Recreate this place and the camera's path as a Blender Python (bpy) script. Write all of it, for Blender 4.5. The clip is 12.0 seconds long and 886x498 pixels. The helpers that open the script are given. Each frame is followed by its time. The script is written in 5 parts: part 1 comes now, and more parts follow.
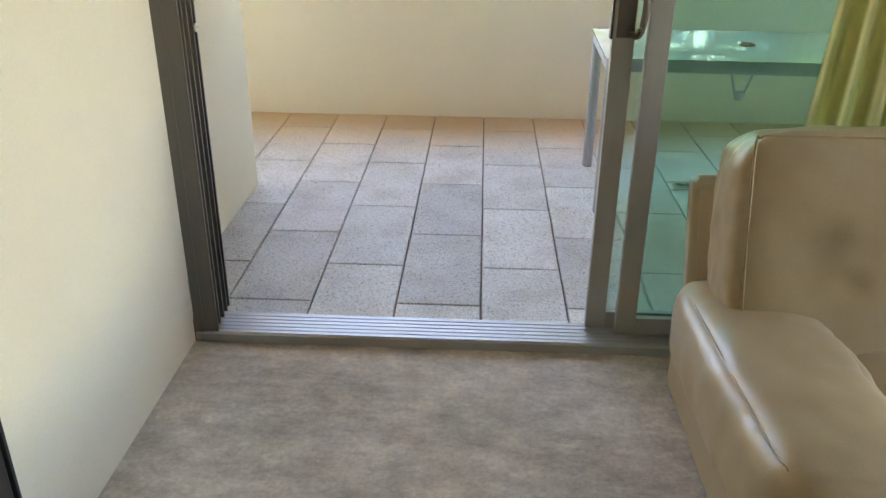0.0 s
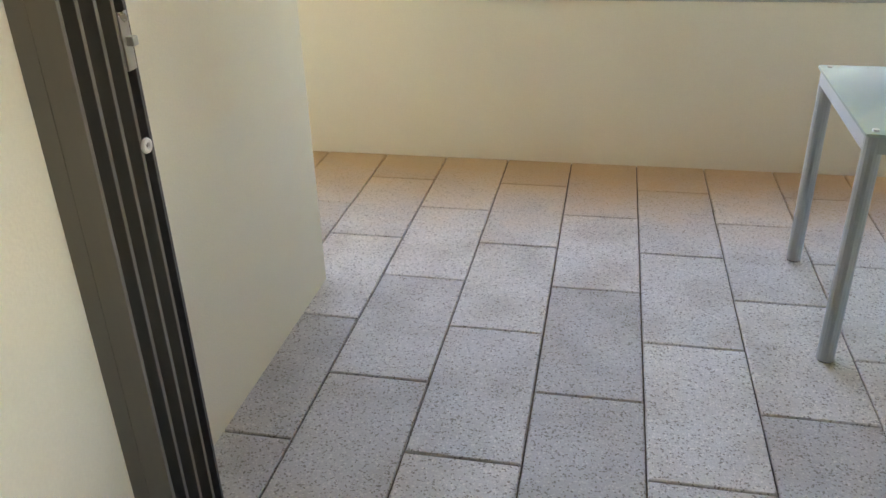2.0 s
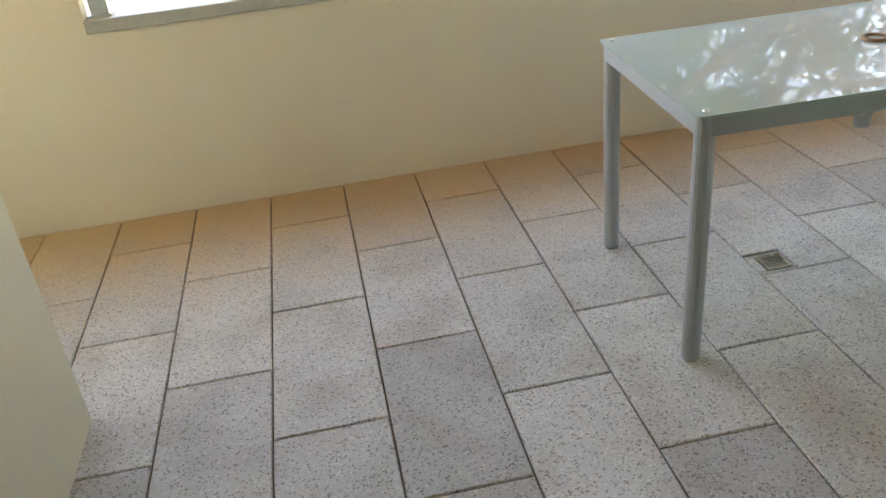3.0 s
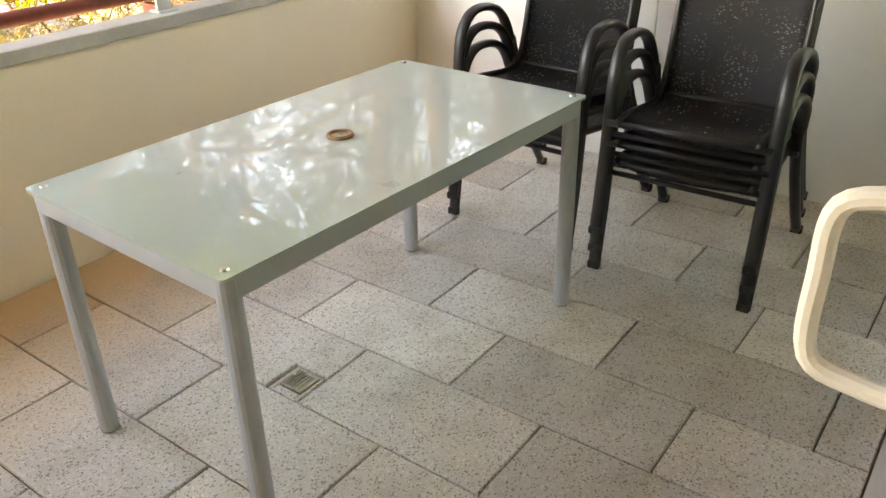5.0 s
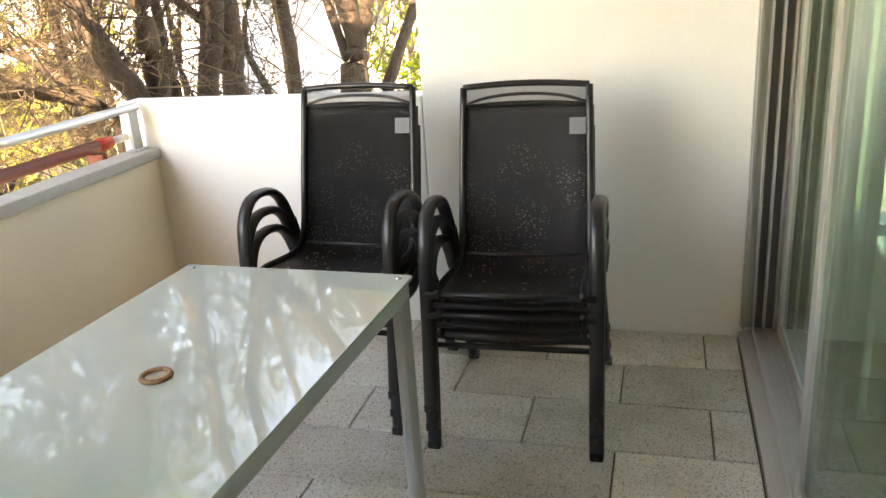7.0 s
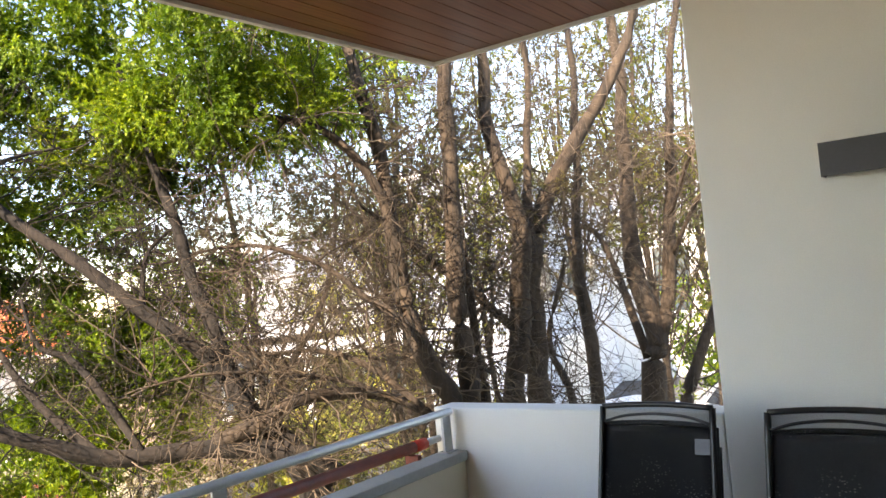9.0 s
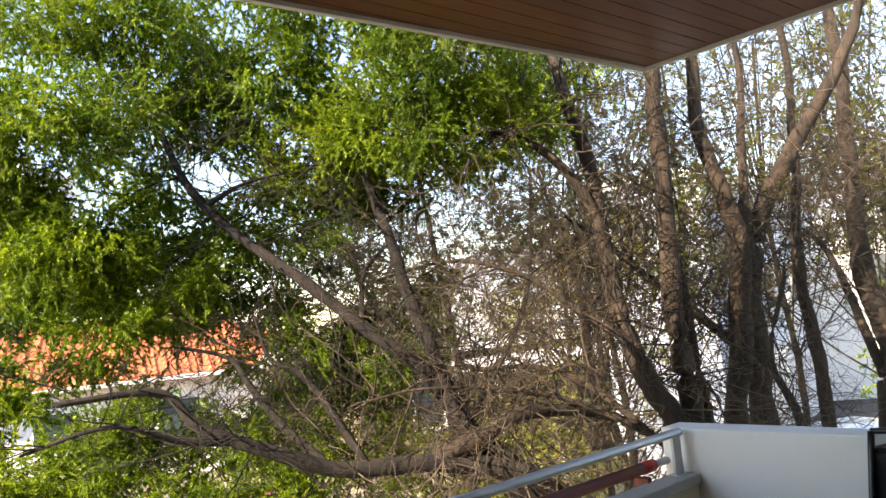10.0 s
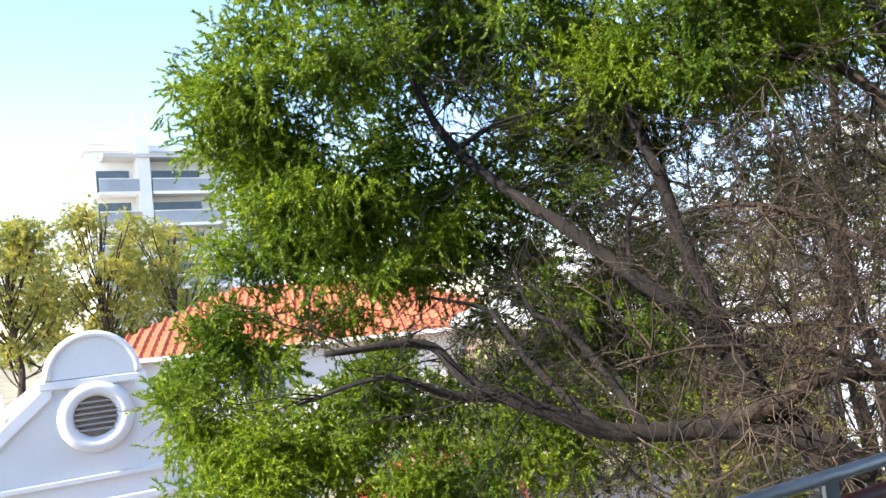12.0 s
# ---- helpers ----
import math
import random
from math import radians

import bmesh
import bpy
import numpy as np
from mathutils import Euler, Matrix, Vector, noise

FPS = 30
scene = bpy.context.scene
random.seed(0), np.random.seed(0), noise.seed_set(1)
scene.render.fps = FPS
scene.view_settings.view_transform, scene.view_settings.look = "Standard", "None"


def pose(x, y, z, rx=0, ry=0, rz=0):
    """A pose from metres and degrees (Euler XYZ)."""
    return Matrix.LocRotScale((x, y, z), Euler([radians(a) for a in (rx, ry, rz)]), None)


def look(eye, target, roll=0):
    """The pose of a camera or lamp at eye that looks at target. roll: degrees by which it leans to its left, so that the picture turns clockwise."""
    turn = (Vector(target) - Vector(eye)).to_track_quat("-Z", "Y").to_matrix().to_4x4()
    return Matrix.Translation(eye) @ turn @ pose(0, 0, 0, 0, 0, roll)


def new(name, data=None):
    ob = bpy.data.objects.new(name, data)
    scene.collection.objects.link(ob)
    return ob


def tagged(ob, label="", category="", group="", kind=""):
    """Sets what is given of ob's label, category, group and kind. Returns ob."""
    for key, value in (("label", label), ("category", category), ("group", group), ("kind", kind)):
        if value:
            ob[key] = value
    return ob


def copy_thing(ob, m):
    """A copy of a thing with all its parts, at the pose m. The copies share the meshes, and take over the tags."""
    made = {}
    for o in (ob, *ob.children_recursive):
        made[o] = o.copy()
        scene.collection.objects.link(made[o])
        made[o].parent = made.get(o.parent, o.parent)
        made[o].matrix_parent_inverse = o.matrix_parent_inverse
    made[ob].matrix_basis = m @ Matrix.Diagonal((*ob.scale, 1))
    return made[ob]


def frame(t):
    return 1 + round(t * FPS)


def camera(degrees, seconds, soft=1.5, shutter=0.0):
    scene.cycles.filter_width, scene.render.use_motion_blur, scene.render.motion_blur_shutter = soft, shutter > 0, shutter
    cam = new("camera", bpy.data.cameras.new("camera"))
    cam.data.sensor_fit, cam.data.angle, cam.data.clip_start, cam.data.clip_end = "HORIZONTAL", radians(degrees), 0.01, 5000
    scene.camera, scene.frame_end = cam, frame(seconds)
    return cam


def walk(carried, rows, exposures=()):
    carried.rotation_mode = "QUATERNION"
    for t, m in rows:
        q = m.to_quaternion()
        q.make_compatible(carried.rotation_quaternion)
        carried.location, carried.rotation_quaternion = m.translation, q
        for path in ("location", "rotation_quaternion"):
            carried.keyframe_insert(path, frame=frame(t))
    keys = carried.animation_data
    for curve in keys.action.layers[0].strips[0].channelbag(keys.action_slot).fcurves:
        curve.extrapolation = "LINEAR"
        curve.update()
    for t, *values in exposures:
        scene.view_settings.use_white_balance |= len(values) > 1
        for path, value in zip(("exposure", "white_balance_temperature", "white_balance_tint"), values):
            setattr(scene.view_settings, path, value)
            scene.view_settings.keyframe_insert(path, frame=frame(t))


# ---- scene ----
cam = camera(57.5, 12.0)
PATH = [
    (0, (-0.02, 0.126, 1.404), (-0.104, 1.933, 0.552), 0.5),
    (0.5, (0.005, 0.476, 1.411), (-0.199, 2.281, 0.575), -1.1),
    (1, (-0.01, 0.813, 1.393), (-0.339, 2.592, 0.54), -0.3),
    (1.5, (-0.077, 1.111, 1.4), (-0.407, 2.863, 0.495), -1.3),
    (2, (-0.154, 1.395, 1.395), (-0.529, 3.138, 0.489), -1.7),
    (2.5, (-0.264, 1.669, 1.393), (-0.418, 3.438, 0.473), -4.0),
    (3, (-0.337, 1.915, 1.391), (-0.103, 3.642, 0.411), -6.4),
    (3.5, (-0.349, 2.079, 1.409), (0.222, 3.713, 0.407), -5.5),
    (3.7, (-0.367, 2.134, 1.413), (0.393, 3.694, 0.419), -4.8),
    (5.3, (-0.229, 2.54, 1.422), (1.255, 3.472, 0.457), 0.0),
    (5.5, (-0.197, 2.581, 1.419), (1.321, 3.441, 0.44), 0.4),
    (5.7, (-0.150, 2.575, 1.413), (1.376, 3.443, 0.455), -2.4),
    (6, (-0.14, 2.72, 1.428), (1.485, 3.477, 0.543), -5.3),
    (6.2, (-0.118, 2.745, 1.431), (1.556, 3.489, 0.627), -6.9),
    (6.5, (-0.142, 2.818, 1.458), (1.635, 3.392, 0.744), -4.5),
    (6.7, (-0.151, 2.827, 1.465), (1.662, 3.335, 0.788), -3.4),
    (8.3, (-0.174, 2.736, 1.497), (1.602, 3.638, 1.317), -3.9),
    (8.5, (-0.192, 2.74, 1.571), (1.548, 3.721, 1.476), -4.6),
    (9, (-0.246, 2.746, 1.625), (1.382, 3.904, 1.711), -5.3),
    (9.5, (-0.284, 2.799, 1.635), (1.181, 4.15, 1.794), -5.1),
    (10, (-0.33, 2.954, 1.647), (1.013, 4.428, 1.81), -5.8),
    (10.5, (-0.386, 3.089, 1.626), (0.893, 4.62, 1.768), -5.4),
    (11, (-0.366, 3.227, 1.622), (0.833, 4.823, 1.742), -5.0),
    (11.5, (-0.37, 3.368, 1.631), (0.72, 5.042, 1.744), -4.9),
    (12, (-0.506, 3.589, 1.615), (0.495, 5.317, 1.735), -5.5),
]
EXPO = [(0.0, 4.45, 8300, 21), (1.0, 4.25, 8500, 21), (2.0, 4.15, 8700, 22), (2.5, 4.2, 9000, 21), (3.0, 3.95, 9800, 19), (3.5, 3.9, 10600, 19), (5.5, 4.4, 12800, 24), (6.5, 4.3, 12300, 22), (8.5, 3.0, 8000, 18), (9.5, 2.25, 7900, 17), (10.5, 2.0, 7700, 16), (11.5, 1.95, 6900, 16), (12.0, 1.75, 6300, 16)]
walk(cam, [(t, look(eye, target, roll)) for t, eye, target, roll in PATH], EXPO)

# ---- world and sun ----
world = bpy.data.worlds.new("sky_world")
world.use_nodes = True
scene.world = world
wn = world.node_tree
sky = wn.nodes.new("ShaderNodeTexSky")
sky.sky_type = "NISHITA"
sky.sun_disc = False
TO_SUN = Vector((-0.78, -0.03, 0.60)).normalized()
sky.sun_elevation = math.asin(TO_SUN.z)
sky.sun_rotation = math.atan2(TO_SUN.x, TO_SUN.y)
sky.air_density, sky.dust_density, sky.ozone_density = 1.0, 0.2, 1.8
wn.links.new(sky.outputs["Color"], wn.nodes["Background"].inputs["Color"])
wn.nodes["Background"].inputs["Strength"].default_value = 0.138
sun_data = bpy.data.lights.new("sun", "SUN")
sun_data.energy, sun_data.angle, sun_data.color = 4.3, radians(0.53), (1.0, 0.93, 0.82)
sun = new("sun", sun_data)
sun.matrix_world = look(TO_SUN * 60, (0, 0, 0))


# ---- materials ----
def ramp(nt, src, stops):
    r = nt.nodes.new("ShaderNodeValToRGB")
    while len(r.color_ramp.elements) < len(stops):
        r.color_ramp.elements.new(0.5)
    for e, (p, c) in zip(r.color_ramp.elements, stops):
        e.position, e.color = p, (*c, 1)
    nt.links.new(src, r.inputs[0])
    return r.outputs[0]


def mix(nt, mode, fac, a, b):
    m = nt.nodes.new("ShaderNodeMix")
    m.data_type, m.blend_type = "RGBA", mode
    for sock, v in ((m.inputs[0], fac), (m.inputs[6], a), (m.inputs[7], b)):
        if isinstance(v, (int, float)):
            sock.default_value = v
        elif isinstance(v, tuple):
            sock.default_value = (*v, 1)
        else:
            nt.links.new(v, sock)
    return m.outputs[2]


def noise_tex(nt, scale, detail=4, stretch=(1, 1, 1), coord="Object", rough=0.55):
    tc = nt.nodes.new("ShaderNodeTexCoord")
    mp = nt.nodes.new("ShaderNodeMapping")
    mp.inputs["Scale"].default_value = stretch
    n = nt.nodes.new("ShaderNodeTexNoise")
    n.inputs["Scale"].default_value, n.inputs["Detail"].default_value, n.inputs["Roughness"].default_value = scale, detail, rough
    nt.links.new(tc.outputs[coord], mp.inputs[0])
    nt.links.new(mp.outputs[0], n.inputs["Vector"])
    return n.outputs["Fac"]


def mat(name, color, rough=0.6, metal=0.0, fine=120, coarse=3, var=0.12, bump=0.0, stretch=(1, 1, 1), spec=0.5, coat=0.0, tint=None, rnd=0.0):
    """A painted, cast or woven surface: grain at two scales and a fine relief."""
    m = bpy.data.materials.new(name)
    m.use_nodes = True
    nt = m.node_tree
    b = nt.nodes["Principled BSDF"]
    lo = tuple(c * (1 - var) for c in color)
    hi = tuple(min(1, c * (1 + var)) for c in (tint or color))
    f, c = noise_tex(nt, fine, 3, stretch), noise_tex(nt, coarse, 5, stretch)
    big = ramp(nt, c, [(0.3, lo), (0.7, hi)])
    small = ramp(nt, f, [(0.3, (1 - var,) * 3), (0.7, (1 + 0 * var,) * 3)])
    out = mix(nt, "MULTIPLY", 1.0, big, small)
    if rnd:
        oi = nt.nodes.new("ShaderNodeObjectInfo")
        out = mix(nt, "MULTIPLY", 1.0, out, ramp(nt, oi.outputs["Random"], [(0, (1 - rnd,) * 3), (1, (1, 1, 1))]))
    nt.links.new(out, b.inputs["Base Color"])
    rr = nt.nodes.new("ShaderNodeMapRange")
    rr.inputs[3].default_value, rr.inputs[4].default_value = max(0.02, rough - 0.08), min(1, rough + 0.08)
    nt.links.new(c, rr.inputs[0])
    nt.links.new(rr.outputs[0], b.inputs["Roughness"])
    b.inputs["Metallic"].default_value = metal
    b.inputs["Specular IOR Level"].default_value = spec
    b.inputs["Coat Weight"].default_value = coat
    b.inputs["Coat Roughness"].default_value = 0.015
    if bump:
        bp = nt.nodes.new("ShaderNodeBump")
        bp.inputs["Strength"].default_value, bp.inputs["Distance"].default_value = bump, 0.004
        nt.links.new(f, bp.inputs["Height"])
        nt.links.new(bp.outputs[0], b.inputs["Normal"])
    return m


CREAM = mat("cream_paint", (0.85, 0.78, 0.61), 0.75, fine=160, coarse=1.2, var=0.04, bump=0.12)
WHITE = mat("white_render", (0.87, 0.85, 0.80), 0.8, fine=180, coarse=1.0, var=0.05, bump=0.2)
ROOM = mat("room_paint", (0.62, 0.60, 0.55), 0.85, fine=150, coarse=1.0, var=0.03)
CAPGREY = mat("cap_flashing", (0.50, 0.50, 0.45), 0.55, fine=60, coarse=4, var=0.12, bump=0.05)
# darker copy of the aluminium: the near jamb's shade put into its colour
JAMB = mat("shaded_jamb_aluminium", (0.17, 0.155, 0.13), 0.45, 0.25, fine=40, coarse=6, var=0.08, stretch=(1, 1, 0.05))
ALU = mat("anodised_aluminium", (0.42, 0.405, 0.37), 0.42, 0.3, fine=40, coarse=6, var=0.06, stretch=(1, 1, 0.05))
SILL = mat("sill_aluminium", (0.46, 0.46, 0.46), 0.45, 0.4, fine=60, coarse=5, var=0.08, stretch=(0.05, 1, 1))
# colour of the dark end fin and of the shade painted in the grooves
TRACKDARK = mat("dark_fin_and_groove_shade", (0.09, 0.085, 0.08), 0.6, 0.2, var=0.2)
WHITEPLAST = mat("white_handle_enamel", (0.80, 0.75, 0.68), 0.35, fine=30, var=0.05)
DARKPLAST = mat("bronze_handle_enamel", (0.13, 0.11, 0.09), 0.35, fine=30, var=0.1)
BLACKRUB = mat("black_rubber", (0.015, 0.015, 0.015), 0.6, var=0.2)
TABLEGREY = mat("grey_powder_coat", (0.42, 0.44, 0.45), 0.42, 0.15, fine=300, coarse=4, var=0.06, bump=0.05)
CHAIRFRAME = mat("black_powder_coat", (0.018, 0.018, 0.02), 0.36, 0.0, fine=260, coarse=6, var=0.25, bump=0.06)
STEEL = mat("stainless_steel", (0.55, 0.54, 0.52), 0.28, 0.95, fine=80, coarse=8, var=0.15)
RUST = mat("rusted_ring", (0.30, 0.16, 0.08), 0.7, 0.1, fine=140, coarse=30, var=0.35, bump=0.3)
LAMPGREY = mat("charcoal_lamp_enamel", (0.085, 0.085, 0.095), 0.5, fine=120, var=0.1)
CURTAIN = mat("yellow_curtain_cloth", (0.62, 0.55, 0.26), 0.9, fine=220, coarse=6, var=0.15, bump=0.2, stretch=(6, 6, 0.6))
LEATHER = mat("tan_leather", (0.45, 0.335, 0.195), 0.40, fine=240, coarse=5, var=0.05, bump=0.12)
DARKWOOD = mat("dark_cabinet_laminate", (0.035, 0.03, 0.027), 0.5, fine=30, coarse=5, var=0.3, stretch=(8, 8, 0.4))
REDPAINT = mat("dark_red_paint", (0.20, 0.035, 0.02), 0.5, fine=60, coarse=9, var=0.3, bump=0.1)
REDTIP = mat("bright_red_cap", (0.62, 0.05, 0.03), 0.45, fine=60, var=0.15)
RAILPAINT = mat("pale_rail_paint", (0.55, 0.57, 0.57), 0.4, 0.3, fine=80, coarse=6, var=0.1)
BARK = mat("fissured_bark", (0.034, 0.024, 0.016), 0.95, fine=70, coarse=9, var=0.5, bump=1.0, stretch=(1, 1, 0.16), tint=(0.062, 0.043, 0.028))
# dark bark, darkened further to stand in for the crown's shade
DARKBARK = mat("crown_shaded_dark_bark", (0.010, 0.008, 0.006), 0.95, fine=60, coarse=8, var=0.5, bump=1.0, stretch=(1, 1, 0.25), tint=(0.022, 0.016, 0.012))
TWIG = mat("dead_twig", (0.045, 0.033, 0.023), 0.95, fine=40, coarse=2, var=0.45, tint=(0.125, 0.092, 0.062))
FASCIA = mat("white_fascia", (0.62, 0.62, 0.60), 0.5, fine=90, coarse=2, var=0.08)
ASPHALT = mat("street_asphalt", (0.06, 0.06, 0.062), 0.9, fine=90, coarse=0.5, var=0.25, bump=0.4)
GROUNDM = mat("sandy_leaf_litter", (0.24, 0.205, 0.14), 0.95, fine=14, coarse=0.8, var=0.35, bump=0.6, tint=(0.28, 0.25, 0.155))
CONCRETE = mat("pale_concrete", (0.42, 0.41, 0.38), 0.9, fine=60, coarse=1.5, var=0.15, bump=0.2)
STUCCO = mat("white_stucco", (0.78, 0.77, 0.74), 0.85, fine=40, coarse=0.7, var=0.06, bump=0.1)
GREYSTUCCO = mat("grey_stucco", (0.50, 0.50, 0.50), 0.85, fine=40, coarse=0.7, var=0.07, bump=0.1)
GABLEGREY = mat("pale_grey_gable", (0.74, 0.73, 0.71), 0.85, fine=40, coarse=0.7, var=0.07, bump=0.1)
BLUEWALL = mat("pale_blue_wall", (0.55, 0.60, 0.68), 0.85, fine=30, coarse=0.5, var=0.10, bump=0.1)
BRICKM = mat("brown_brick", (0.26, 0.19, 0.14), 0.9, fine=18, coarse=1.5, var=0.3, bump=0.3)
ROOFWHITE = mat("white_sheet_roof", (0.74, 0.74, 0.72), 0.55, fine=20, coarse=0.8, var=0.08)
ROOFPALE = mat("pale_sheet_roof", (0.46, 0.45, 0.42), 0.6, fine=20, coarse=0.8, var=0.15)
REDCAR = mat("red_car_paint", (0.45, 0.04, 0.03), 0.25, fine=20, coarse=2, var=0.05, coat=1.0)
ROOFGREY = mat("grey_sheet_roof", (0.35, 0.38, 0.42), 0.6, fine=20, coarse=0.8, var=0.12)
TERRACOTTA = mat("terracotta_tile", (0.55, 0.15, 0.06), 0.8, fine=22, coarse=2.5, var=0.3, bump=0.3)
CARPAINT = mat("pale_blue_car_paint", (0.62, 0.68, 0.76), 0.25, 0.1, fine=20, coarse=2, var=0.04, coat=1.0)
CARGLASS = mat("tinted_car_glass", (0.03, 0.035, 0.04), 0.06, fine=10, var=0.1, spec=0.8)
WINDOWDARK = mat("dark_window_glass", (0.05, 0.07, 0.085), 0.08, fine=2, coarse=0.4, var=0.3, spec=0.8)
LOUVRE = mat("grey_louvre_paint", (0.36, 0.33, 0.30), 0.7, fine=40, var=0.15)


def leaf_material(name, dark, light, yellow):
    m = bpy.data.materials.new(name)
    m.use_nodes = True
    nt = m.node_tree
    b = nt.nodes["Principled BSDF"]
    g = nt.nodes.new("ShaderNodeNewGeometry")
    c1 = ramp(nt, g.outputs["Random Per Island"], [(0.0, dark), (0.75, light), (1.0, yellow)])
    c2 = ramp(nt, noise_tex(nt, 1.7, 3), [(0.36, (0.46, 0.56, 0.50)), (0.5, (0.8, 0.82, 0.75)), (0.66, (1.2, 1.12, 0.85))])
    col = mix(nt, "MULTIPLY", 1.0, c1, c2)
    nt.links.new(col, b.inputs["Base Color"])
    b.inputs["Roughness"].default_value = 0.5
    b.inputs["Specular IOR Level"].default_value = 0.35
    tr = nt.nodes.new("ShaderNodeBsdfTranslucent")
    nt.links.new(mix(nt, "MULTIPLY", 1.0, col, (1.3, 1.35, 0.4)), tr.inputs["Color"])
    ms = nt.nodes.new("ShaderNodeMixShader")
    ms.inputs[0].default_value = 0.42
    nt.links.new(b.outputs[0], ms.inputs[1])
    nt.links.new(tr.outputs[0], ms.inputs[2])
    nt.links.new(ms.outputs[0], nt.nodes["Material Output"].inputs["Surface"])
    return m


LEAF = leaf_material("feathery_leaf", (0.058, 0.112, 0.009), (0.21, 0.31, 0.020), (0.42, 0.47, 0.04))
LEAFYELLOW = leaf_material("yellow_leaf", (0.09, 0.10, 0.02), (0.19, 0.20, 0.03), (0.32, 0.29, 0.05))
LEAFDRY = leaf_material("dry_brown_leaf", (0.055, 0.045, 0.024), (0.11, 0.09, 0.045), (0.16, 0.15, 0.05))
LEAFOLIVE = leaf_material("olive_gum_leaf", (0.27, 0.28, 0.09), (0.46, 0.43, 0.14), (0.62, 0.48, 0.19))


def glass_material(name, color, rough=0.0):
    m = bpy.data.materials.new(name)
    m.use_nodes = True
    b = m.node_tree.nodes["Principled BSDF"]
    b.inputs["Base Color"].default_value = (*color, 1)
    b.inputs["Transmission Weight"].default_value = 1.0
    b.inputs["Roughness"].default_value = rough
    b.inputs["IOR"].default_value = 1.45
    return m


GLASS = glass_material("green_tinted_glass", (0.60, 0.84, 0.74))


def table_glass():
    """White back-painted glass: milky body under a clear glossy face, with dust."""
    m = mat("white_backpainted_glass", (0.43, 0.52, 0.48), 0.30, fine=300, coarse=5, var=0.04, coat=1.0, spec=0.2)
    b = m.node_tree.nodes["Principled BSDF"]
    b.inputs["Coat IOR"].default_value = 1.85
    b.inputs["Coat Roughness"].default_value = 0.006
    return m


TABLETOP = table_glass()


def paver_material():
    m = bpy.data.materials.new("exposed_aggregate_paver")
    m.use_nodes = True
    nt = m.node_tree
    b = nt.nodes["Principled BSDF"]
    oi = nt.nodes.new("ShaderNodeObjectInfo")
    base = ramp(nt, oi.outputs["Random"], [(0, (0.49, 0.47, 0.435)), (0.5, (0.61, 0.588, 0.548)), (1, (0.70, 0.672, 0.62))])
    g = nt.nodes.new("ShaderNodeNewGeometry")
    vor = nt.nodes.new("ShaderNodeTexVoronoi")
    vor.inputs["Scale"].default_value = 215
    nt.links.new(g.outputs["Position"], vor.inputs["Vector"])
    sp = nt.nodes.new("ShaderNodeSeparateColor")
    nt.links.new(vor.outputs["Color"], sp.inputs[0])
    chips = ramp(nt, sp.outputs[0], [(0.0, (0.36, 0.32, 0.27)), (0.09, (0.46, 0.42, 0.37)), (0.14, (0.90, 0.89, 0.87)), (0.85, (1, 1, 1)), (1.0, (1.3, 1.28, 1.24))])
    col = mix(nt, "MULTIPLY", 0.85, base, chips)
    n1 = nt.nodes.new("ShaderNodeTexNoise")
    n1.inputs["Scale"].default_value, n1.inputs["Detail"].default_value = 4.5, 6
    nt.links.new(g.outputs["Position"], n1.inputs["Vector"])
    col = mix(nt, "MULTIPLY", 1.0, col, ramp(nt, n1.outputs["Fac"], [(0.34, (0.84, 0.81, 0.77)), (0.48, (0.96, 0.95, 0.93)), (0.66, (1.04, 1.04, 1.04))]))
    # blotchy rusty tint near the parapet: the wall's warm bounce put into colour
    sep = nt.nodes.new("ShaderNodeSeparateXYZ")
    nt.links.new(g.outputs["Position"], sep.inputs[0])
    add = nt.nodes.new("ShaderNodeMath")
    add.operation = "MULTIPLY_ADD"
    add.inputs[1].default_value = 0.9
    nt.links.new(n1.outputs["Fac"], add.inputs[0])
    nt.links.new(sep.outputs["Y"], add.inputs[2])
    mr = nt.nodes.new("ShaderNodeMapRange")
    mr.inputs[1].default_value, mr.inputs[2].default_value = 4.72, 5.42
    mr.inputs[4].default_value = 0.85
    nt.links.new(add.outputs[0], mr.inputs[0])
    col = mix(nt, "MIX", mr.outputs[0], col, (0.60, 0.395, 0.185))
    nt.links.new(col, b.inputs["Base Color"])
    b.inputs["Roughness"].default_value = 0.6
    b.inputs["Specular IOR Level"].default_value = 0.5
    bp = nt.nodes.new("ShaderNodeBump")
    bp.inputs["Strength"].default_value, bp.inputs["Distance"].default_value = 0.5, 0.002
    nt.links.new(vor.outputs["Distance"], bp.inputs["Height"])
    nt.links.new(bp.outputs[0], b.inputs["Normal"])
    return m


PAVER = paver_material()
JOINT = mat("joint_grit", (0.17, 0.13, 0.085), 0.95, fine=120, coarse=6, var=0.3, bump=0.4)


